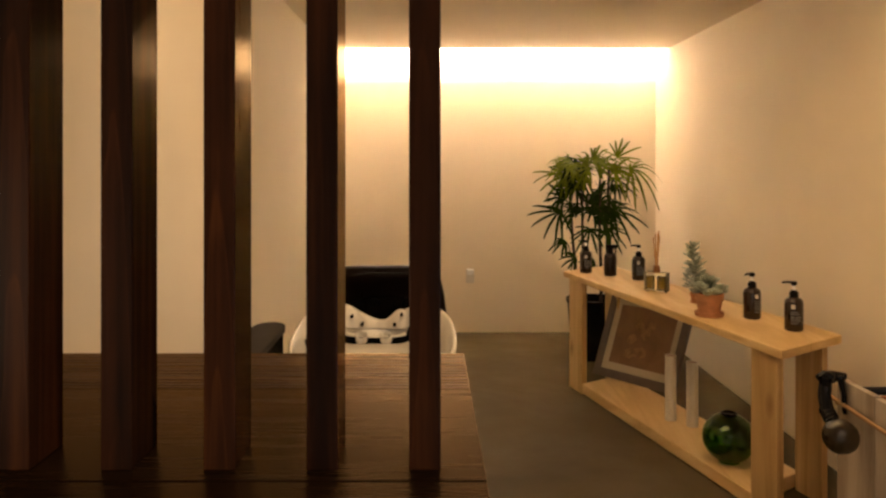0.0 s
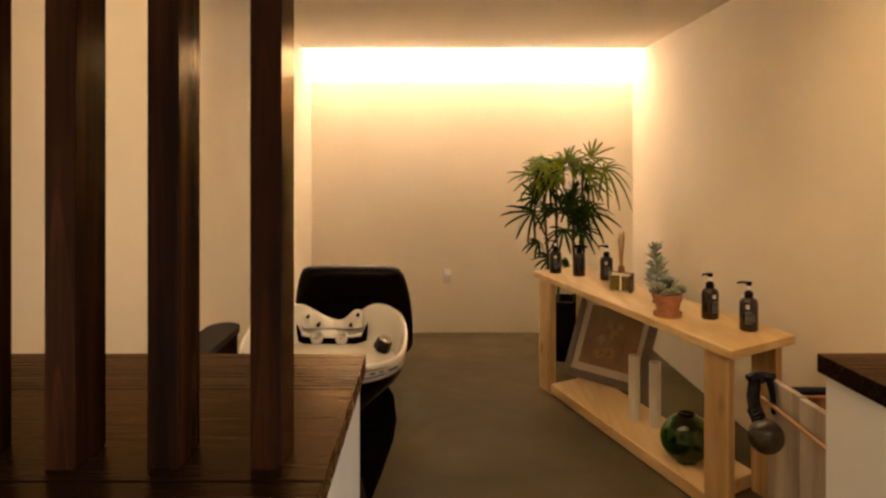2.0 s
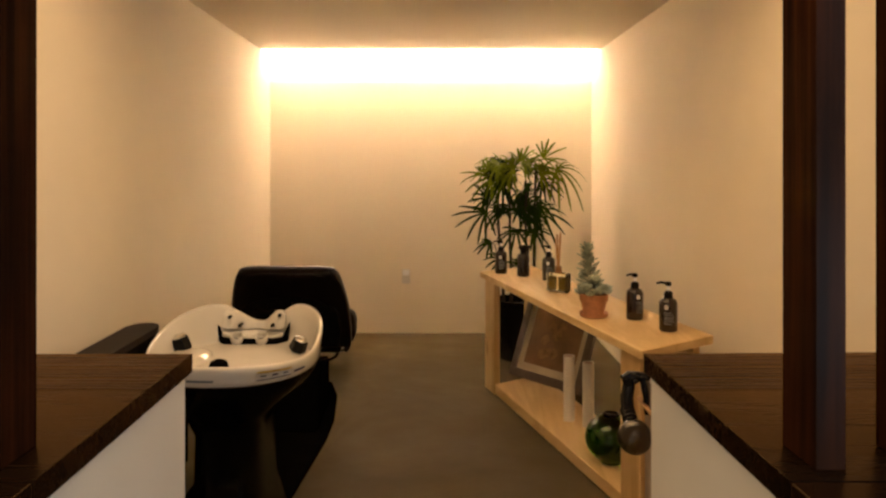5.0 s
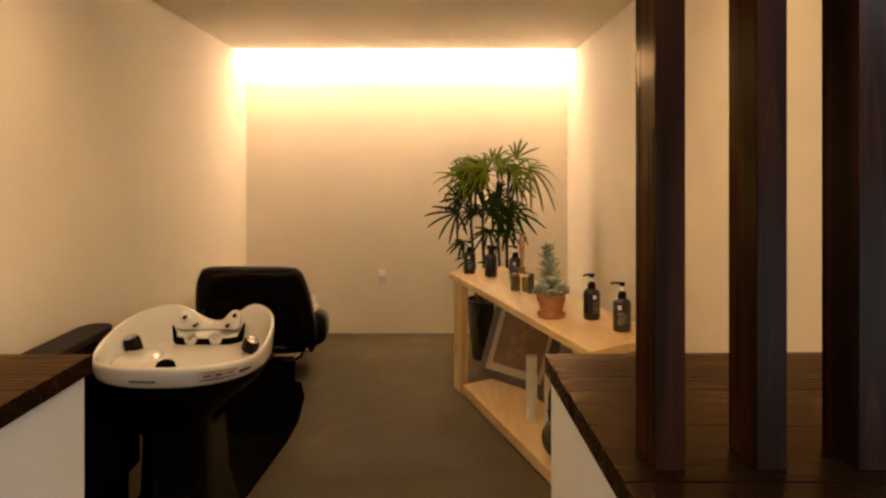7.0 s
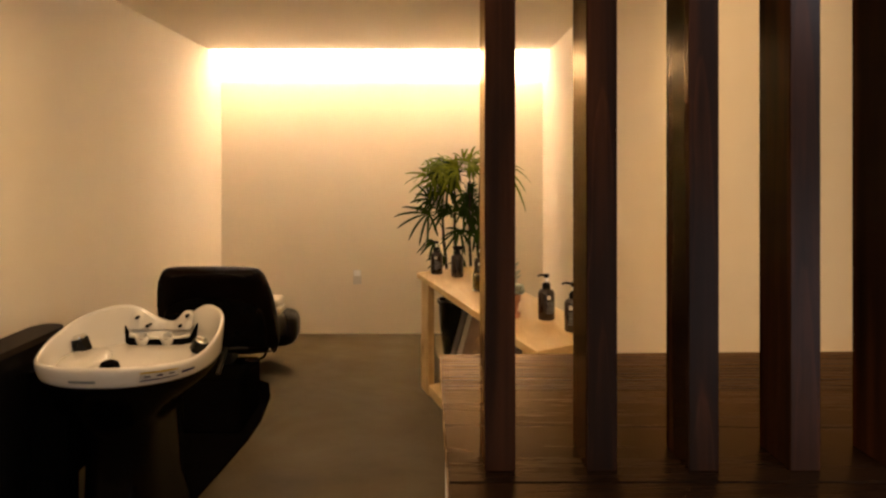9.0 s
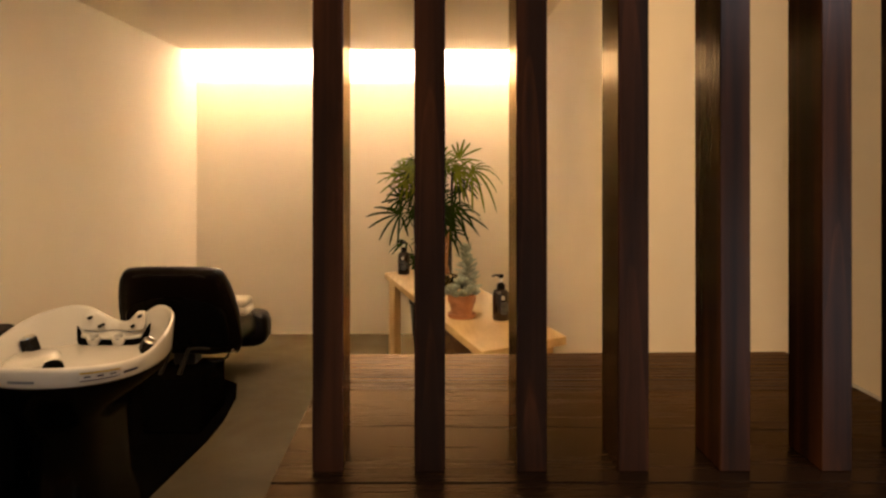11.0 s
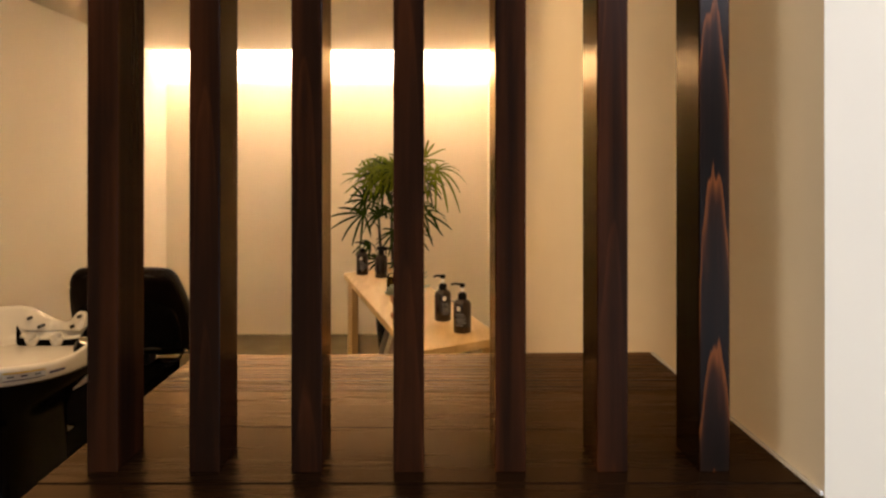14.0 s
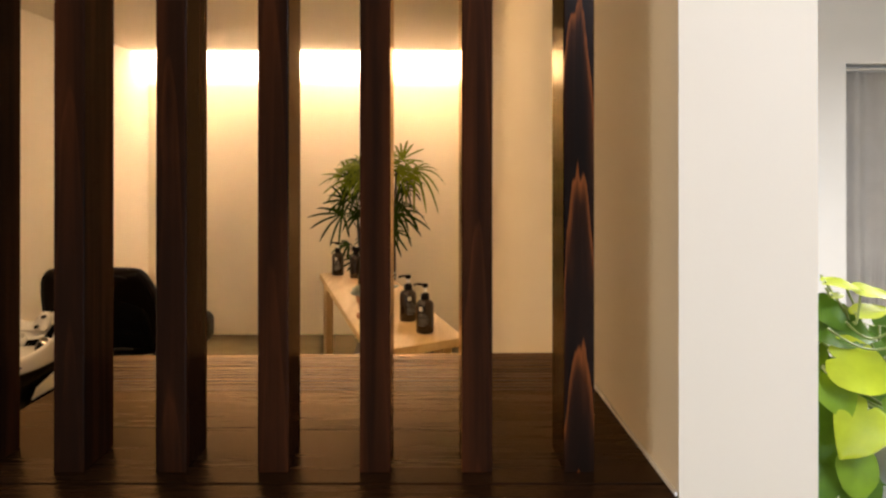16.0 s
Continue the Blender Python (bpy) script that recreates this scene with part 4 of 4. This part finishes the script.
outer = [(0.045, 0.0008)] + [(0.115 * math.sin(a), 0.108 - 0.108 * math.cos(a)) for a in np.linspace(0.42, 2.84, 18)]
inner = [(0.107 * math.sin(a), 0.108 - 0.100 * math.cos(a)) for a in np.linspace(2.82, 0.42, 16)] + [(0.03, 0.012)]
part("shell", lathe(bmesh.new(), outer + inner, 40), M_GREEN, gv, smooth=60)
part("mouth_ring", lathe(bmesh.new(), [(0.030, 0.2115), (0.036, 0.212), (0.037, 0.217), (0.032, 0.219), (0.026, 0.213)], 28), M_BLACK, gv, "dark mouth ring", smooth=60)

# ---------------------------------------------------------------- crate behind the counter
CX0, CX1, CY0, CY1, CH = 1.107, 1.56, 1.60, 2.15, 0.81
crate = thing("wooden_crate", (CX0 + CX1) / 2, (CY0 + CY1) / 2, 0, "tall whitewashed plank crate with a copper rail", "crate")
hx, hy = (CX1 - CX0) / 2, (CY1 - CY0) / 2
n = 3
for k in range(n):
    y0 = -hy + 2 * hy * k / n
    for sx in (-1, 1):
        xa, xb = (-hx, -hx + 0.018) if sx < 0 else (hx - 0.018, hx)
        part("plank", boxed(xa, xb, y0 + 0.0015, y0 + 2 * hy / n - 0.0015, 0.0, CH - 0.003 * (k % 2), bevel=0.002), M_CRATE, crate)
for k in range(3):
    x0 = -hx + 0.0185 + (2 * hx - 0.037) * k / 3
    for sy in (-1, 1):
        ya, yb = (-hy + 0.002, -hy + 0.02) if sy < 0 else (hy - 0.02, hy - 0.002)
        part("plank", boxed(x0 + 0.001, x0 + (2 * hx - 0.037) / 3 - 0.001, ya, yb, 0.0, CH - 0.05, bevel=0.002), M_CRATE_IN, crate, "red-brown end plank")
part("bottom_board", boxed(-hx + 0.019, hx - 0.019, -hy + 0.021, hy - 0.021, 0.02, 0.04), M_CRATE_IN, crate)
part("rail", tube(bmesh.new(), [(-hx - 0.018, hy - 0.01, 0.757), (-hx - 0.018, -hy + 0.05, 0.735)], 0.006, 10), M_COPPER, crate, "copper rail", smooth=50)
for y in (hy - 0.03, -hy + 0.07):
    part("rail_bracket", tube(bmesh.new(), [(-hx - 0.018, y, 0.748), (-hx + 0.004, y, 0.748)], 0.005, 8), M_COPPER, crate)
part("handle_bar", tube(bmesh.new(), [(-hx + 0.018, hy - 0.035, 0.782), (hx - 0.018, hy - 0.035, 0.782)], 0.011, 10), M_IRON, crate, "dark iron handle bar", smooth=50)

lamp = thing("clamp_lamp", CX0 - 0.006, CY1 - 0.04, CH, "unlit globe bulb on a black clamp socket", "lamp")
bm = bmesh.new()
tube(bm, [(-0.060, -0.004, 0.004), (-0.046, 0.0, 0.014), (-0.022, 0.0, 0.014), (-0.006, 0.0, 0.0125), (0.008, 0.0, 0.0115)], 0.016, 14, 0.010)
lathe(bm, [(0.006, -0.017), (0.016, -0.010), (0.019, 0.0), (0.015, 0.010), (0.005, 0.015)], 12, (-0.036, -0.002, 0.010))
box(bm, -0.024, -0.002, -0.020, 0.014, 0.0008, 0.018, 0.005)
tube(bm, [(-0.052, -0.008, 0.010), (-0.047, -0.008, -0.016)], 0.016, 12, 0.014)
part("clamp", bm, M_BLACK, lamp, "black plastic clamp", smooth=50)
part("grip", tube(bmesh.new(), [(-0.014, -0.020, 0.008), (-0.008, -0.024, -0.030), (-0.006, -0.026, -0.080)], 0.010, 10, 0.006), M_BLACK, lamp, "black clamp grip", smooth=50)
part("screw", tube(bmesh.new(), [(-0.034, -0.016, 0.006), (-0.034, -0.026, 0.006)], 0.005, 10), M_IRON, lamp, smooth=50)
path = [Vector((-0.047, -0.004, -0.008)), Vector((-0.056, -0.016, -0.036)), Vector((-0.060, -0.040, -0.066)), Vector((-0.059, -0.060, -0.083))]
part("socket", tube(bmesh.new(), path, 0.0165, 16, 0.0175), M_BLACK, lamp, "black socket", smooth=50)
axis = (Vector((-0.059, -0.105, -0.112)) - path[-1]).normalized()
turn = axis.to_track_quat("-Z", "Y").to_matrix().to_4x4()
for k, wide in ((-3.4, 0.0195), (-1.9, 0.0195), (-0.4, 0.0200), (0.8, 0.0190)):
    bm = lathe(bmesh.new(), [(wide - 0.005, -0.004), (wide, -0.002), (wide, 0.002), (wide - 0.005, 0.004)], 20)
    bmesh.ops.transform(bm, matrix=Matrix.Translation(path[-1] + axis * 0.009 * k) @ turn, verts=bm.verts[:])
    part("socket_ring", bm, M_BLACK, lamp, smooth=50)
R = 0.044
prof = [(0.015, -0.006), (0.018, -0.012)] + [(R * math.sin(a), -0.054 + R * math.cos(a)) for a in np.linspace(0.46, 3.05, 20)]
prof_in = [((R - 0.0015) * math.sin(a), -0.054 + (R - 0.0015) * math.cos(a)) for a in np.linspace(3.05, 0.46, 18)] + [(0.0135, -0.007)]
bm = lathe(bmesh.new(), prof + prof_in, 32)
bmesh.ops.transform(bm, matrix=Matrix.Translation(path[-1]) @ turn, verts=bm.verts[:])
part("bulb", bm, M_SMOKE, lamp, "smoky glass globe bulb", smooth=60)

# ---------------------------------------------------------------- palm in a black planter
palm = thing("potted_palm", 1.18, 5.70, 0, "tall lady palm in a black planter", "plant")
part("planter", lathe(bmesh.new(), [(0.135, 0.0005), (0.145, 0.005), (0.170, 0.20), (0.185, 0.40), (0.195, 0.405), (0.195, 0.43), (0.182, 0.43), (0.175, 0.37)], 36), M_BLACK, palm, "black tapered planter", smooth=40)
part("soil", lathe(bmesh.new(), [(0.172, 0.36), (0.172, 0.375), (0.05, 0.385)], 24), M_SOIL, palm)


def frond(bm, hub, aim, face, length, fingers, spread, droop, width=0.0185):
    """A palmate leaf: narrow pleated fingers fanned out round the hub in the plane that faces one way, hanging at the tips."""
    hub, aim, face = Vector(hub), Vector(aim).normalized(), Vector(face).normalized()
    side = face.cross(aim).normalized()
    for k in range(fingers):
        f = -1 + 2 * k / (fingers - 1)
        a = (f + random.uniform(-0.06, 0.06)) * radians(spread)
        d = (aim * math.cos(a) + side * math.sin(a) + face * random.uniform(-0.05, 0.22)).normalized()
        w_dir = d.cross(face).normalized()
        ln = length * (1 - 0.30 * abs(f) ** 1.5) * random.uniform(0.82, 1.12)
        drop = droop * random.uniform(0.6, 1.4)
        pts = [hub + d * ln * u * (1 - 0.10 * drop * u) - Vector((0, 0, ln * drop * 0.6 * u ** 2.3)) for u in (0, 0.14, 0.32, 0.52, 0.72, 0.89, 1.0)]
        rows = []
        for p, w in zip(pts, (0.22, 0.70, 1.0, 1.0, 0.92, 0.72, 0.28)):
            h = width * w * 0.5
            rows.append([bm.verts.new(p - w_dir * h), bm.verts.new(p + face * h * 0.45), bm.verts.new(p + w_dir * h)])
        for r0, r1 in zip(rows, rows[1:]):
            bm.faces.new((r0[0], r0[1], r1[1], r1[0]))
            bm.faces.new((r0[1], r0[2], r1[2], r1[1]))


random.seed(23)
# cane: foot across, lean across at the top, depth, height of its tip
CANES = [(-0.115, -0.045, 0.01, 1.10), (-0.056, -0.008, 0.06, 1.20), (0.047, -0.008, -0.04, 1.28), (0.098, 0.022, 0.03, 1.35)]
for x0, dx, y0, h in CANES:
    pts = [(x0, y0, 0.37), (x0 + 0.25 * dx + 0.005, y0, 0.60), (x0 + 0.6 * dx - 0.005, y0 * 1.1, 0.86), (x0 + dx, y0 * 1.2, h)]
    cane = part("cane", tube(bmesh.new(), pts, 0.0125, 8, 0.008), M_CANE, palm, smooth=60)
    for k in range(6):
        f = 0.15 + 0.14 * k
        at = Vector(pts[1]).lerp(Vector(pts[2]), f)
        part("node", lathe(bmesh.new(), [(0.011, -0.004), (0.0135, 0.0), (0.011, 0.004)], 8, at), M_CANE, cane, smooth=60)
# leading fronds: hub across, hub height, heading in degrees from level, finger length, droop
LEADING = [(-0.197, 1.302, 172, 0.26, 0.45), (-0.195, 1.310, 125, 0.19, 0.1), (-0.005, 1.420, 100, 0.17, 0.5), (-0.050, 1.361, 160, 0.21, 0.5), (0.165, 1.440, 52, 0.19, 0.15),
           (0.255, 1.361, -12, 0.25, 0.9), (0.140, 1.346, 12, 0.22, 0.6), (-0.255, 1.052, 192, 0.25, 0.5), (-0.240, 1.155, 150, 0.17, 0.3), (0.025, 1.184, 92, 0.18, 0.4),
           (0.120, 1.066, -8, 0.25, 0.6), (-0.034, 0.934, -105, 0.20, 0.3), (0.084, 0.940, -62, 0.17, 0.3), (-0.138, 0.727, 176, 0.16, 0.4), (0.010, 0.675, 168, 0.13, 0.3), (-0.210, 0.845, 195, 0.15, 0.7)]
FRONDS = []
for x, h, turn, ln, dr in LEADING:
    FRONDS.append((x, random.uniform(-0.12, 0.02), h, turn, ln, dr, 95 if ln > 0.16 else 62, 9 if ln > 0.16 else 6))
for k in range(42):
    turn = random.uniform(-40, 220)
    h = random.uniform(1.02, 1.42) if k % 3 else random.uniform(1.27, 1.41)
    x = 0.13 * math.cos(radians(turn)) + random.uniform(-0.09, 0.09) - 0.03 + 0.10 * (h - 1.2)
    FRONDS.append((x, random.uniform(-0.06, 0.16), h, turn, random.uniform(0.17, 0.23), random.uniform(0.3, 0.8), 95, random.choice((8, 9, 10))))
for k, (x, y, h, turn, ln, dr, spread, fingers) in enumerate(FRONDS):
    cx, dx, cy, ch = min(CANES, key=lambda q: abs(q[0] + q[1] - x) + (0.0 if q[3] > h - 0.25 else 0.5))
    foot = (cx + dx, cy * 1.2, min(ch, max(0.45, h - 0.10)))
    bm = bmesh.new()
    tube(bm, [foot, ((foot[0] + x) / 2, (foot[1] + y) / 2, (foot[2] + h) / 2 + 0.025), (x, y, h)], 0.0038, 6, 0.0028)
    face = (random.uniform(-0.45, 0.45), -1.0, random.uniform(0.5, 1.3) if k < len(LEADING) else random.uniform(0.9, 3.0))
    frond(bm, (x, y, h), (math.cos(radians(turn)), random.uniform(-0.45, 0.15), math.sin(radians(turn))), face, ln, fingers, spread, dr * 1.25)
    # most upper fronds take the lit colour, as if caught from above
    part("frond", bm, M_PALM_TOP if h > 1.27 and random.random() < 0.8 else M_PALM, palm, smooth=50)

# ---------------------------------------------------------------- neighbouring bay
WX0, WX1, WZ0, WZ1 = 4.36, 5.55, 0.40, 2.09
for nm, x0, x1, z0, z1 in (("wall_bay_left", RW + 0.19, WX0, 0, 2.6), ("wall_bay_right", WX1, 6.0, 0, 2.6), ("wall_bay_above", WX0, WX1, WZ1, 2.6), ("wall_bay_below", WX0, WX1, 0, WZ0)):
    solid(nm, "pale grey painted wall of the next bay", "wall", M_WALL_W, x0, x1, FY, FY + 0.16, z0, z1)
solid("wall_bay_back", "plain wall behind the curtain", "wall", M_WALL_W, WX0 - 0.1, WX1 + 0.1, FY + 0.20, FY + 0.25, WZ0 - 0.1, WZ1 + 0.1)
cur = thing("curtain", (WX0 + WX1) / 2, FY + 0.09, WZ0, "grey sheer curtain hanging in a window recess", "curtain")
bm = bmesh.new()
cw, cn = (WX1 - WX0) / 2 - 0.01, 160
rows = []
for z in (0.004, 0.4, 0.8, 1.2, 1.5, WZ1 - WZ0 - 0.05):
    rows.append([bm.verts.new((-cw + 2 * cw * i / cn, 0.034 * math.sin(i * 0.26 + 1.1 * math.sin(i * 0.07)) * (0.75 + 0.25 * math.cos(z * 3)), z)) for i in range(cn + 1)])
for r0, r1 in zip(rows, rows[1:]):
    for i in range(cn):
        bm.faces.new((r0[i], r0[i + 1], r1[i + 1], r1[i]))
bmesh.ops.solidify(bm, geom=bm.faces[:], thickness=0.002)
part("cloth", bm, M_CURTAIN, cur, smooth=60)
part("rail", tube(bmesh.new(), [(-cw, 0, WZ1 - WZ0 - 0.03), (cw, 0, WZ1 - WZ0 - 0.03)], 0.010, 8), M_PLATE, cur)

stand_ = thing("plant_stand", 2.32, 1.20, 0, "plain white plant stand", "stand")
part("top", boxed(-0.20, 0.20, -0.16, 0.16, 0.86, 0.89, bevel=0.003), M_POTW, stand_)
part("body", boxed(-0.19, 0.19, -0.15, 0.15, 0, 0.8595), M_POTW, stand_)
pothos = thing("potted_pothos", 2.18, 1.185, 0.8905, "lime and green pothos trailing from a white pot", "plant")
part("pot", lathe(bmesh.new(), [(0.05, 0), (0.06, 0.004), (0.070, 0.13), (0.063, 0.13), (0.060, 0.10)], 28, (0.07, 0.0, 0)), M_POTW, pothos, "white glazed pot", smooth=40)
part("soil", lathe(bmesh.new(), [(0.059, 0.10), (0.059, 0.11), (0.03, 0.114)], 20, (0.07, 0.0, 0)), M_SOIL, pothos)


def heart_leaf(length, width, fold, curl):
    """A heart-shaped leaf with its stalk end at the origin, pointing along -y, lying flat; the blade dips along the midrib and waves at the margin."""
    bm = bmesh.new()
    half_w = [(-0.13, 0.16), (-0.11, 0.30), (-0.03, 0.42), (0.10, 0.50), (0.25, 0.52), (0.42, 0.49), (0.58, 0.42), (0.72, 0.32), (0.85, 0.19), (0.94, 0.08), (1.0, 0.008)]
    ph = random.uniform(0, 6)
    rows = []
    for f, w in half_w:
        y = -length * f
        mid = -length * max(f, 0.0)
        row = []
        for k in (-1, -0.7, -0.35, 0, 0.35, 0.7, 1):
            yy = mid + (y - mid) * min(1.0, abs(k) * 1.6)
            z = fold * width * abs(k) ** 1.3 * w - curl * length * max(f, 0) ** 2 + 0.035 * width * k * k * math.sin(9 * f + ph + 2 * k)
            row.append(bm.verts.new((k * w * width, yy, z)))
        rows.append(row)
    for r0, r1 in zip(rows, rows[1:]):
        for i in range(6):
            bm.faces.new((r0[i], r0[i + 1], r1[i + 1], r1[i]))
    return bm


def pothos_leaf(x, y, z, yaw, pitch, turn, ln, tone, slim=0.86):
    bm = heart_leaf(ln, ln * slim, random.uniform(0.10, 0.26), random.uniform(0.05, 0.18))
    m = Matrix.Translation((x, y, z)) @ Matrix.Rotation(radians(yaw), 4, "Z") @ Matrix.Rotation(radians(pitch), 4, "X") @ Matrix.Rotation(radians(turn), 4, "Z")
    bmesh.ops.transform(bm, matrix=m, verts=bm.verts[:])
    lf = part("leaf", bm, (M_POTHOS_DARK, M_POTHOS, M_POTHOS_LIME)[tone], pothos, smooth=70)
    part("stalk", tube(bmesh.new(), [(0.07 + 0.03 * math.cos(turn), 0.03 * math.sin(turn), 0.11), (x * 0.75 - 0.02, y * 0.6 - 0.02, max(z, 0.12) + 0.008), (x, y, z)], 0.0018, 6), M_STEM, lf, smooth=60)


random.seed(9)
# leading leaves: across, height, pitch, turn, length, tone
for k, (x, z, pitch, turn, ln, tone) in enumerate([
        (-0.080, 0.232, 60, 66, 0.076, 2), (-0.036, 0.162, 62, -38, 0.068, 2), (-0.088, 0.208, 74, 24, 0.056, 1), (-0.092, 0.160, 80, 14, 0.078, 0),
        (-0.050, 0.094, 78, 8, 0.056, 1), (-0.010, 0.160, 70, 40, 0.062, 1), (-0.096, 0.282, 55, 70, 0.072, 0), (-0.095, 0.336, 20, 68, 0.042, 2),
        (-0.055, 0.328, 24, 70, 0.046, 2), (-0.050, 0.292, 28, 110, 0.046, 2), (-0.086, 0.318, 35, 96, 0.018, 2), (-0.095, 0.306, 60, 40, 0.044, 0),
        (-0.096, 0.072, 80, 6, 0.060, 0), (-0.034, 0.066, 76, -12, 0.056, 0)]):
    pothos_leaf(x, -0.068 - 0.014 * tone - 0.003 * (k % 3), z, random.uniform(-10, 10), pitch, turn, ln * 1.18, tone, 0.62 if pitch < 40 else random.uniform(0.80, 0.94))
for k in range(44):
    a = random.uniform(-3.1, 0.6)
    r = random.uniform(0.02, 0.135)
    z = random.uniform(0.03, 0.27)
    pothos_leaf(0.005 + r * math.cos(a), 0.01 - 0.055 * random.random(), z, random.uniform(-18, 18), random.uniform(52, 84), random.uniform(-60, 70), random.uniform(0.040, 0.068), random.choice((0, 0, 0, 1)))
# young shoots curling over the pot
for x0, z0, x1, z1 in ((-0.095, 0.275, 0.010, 0.255), (-0.070, 0.284, -0.005, 0.274), (-0.050, 0.322, -0.060, 0.284)):
    pts = [(x0 + (x1 - x0) * f, -0.105, z0 + (z1 - z0) * f - 0.018 * math.sin(math.pi * f)) for f in np.linspace(0, 1, 9)]
    part("shoot", tube(bmesh.new(), pts, 0.0017, 6), M_STEM, pothos, smooth=60)

# rear wall of the main room, with the window that the daylight comes through
for nm, x0, x1, z0, z1 in (("wall_rear_left", -3.0, 2.9, 0, 2.6), ("wall_rear_right", 5.2, 6.0, 0, 2.6), ("wall_rear_above", 2.9, 5.2, 2.15, 2.6), ("wall_rear_below", 2.9, 5.2, 0, 0.75)):
    solid(nm, "plain white wall of the main room", "wall", M_WALL_W, x0, x1, -4.0, -3.88, z0, z1)
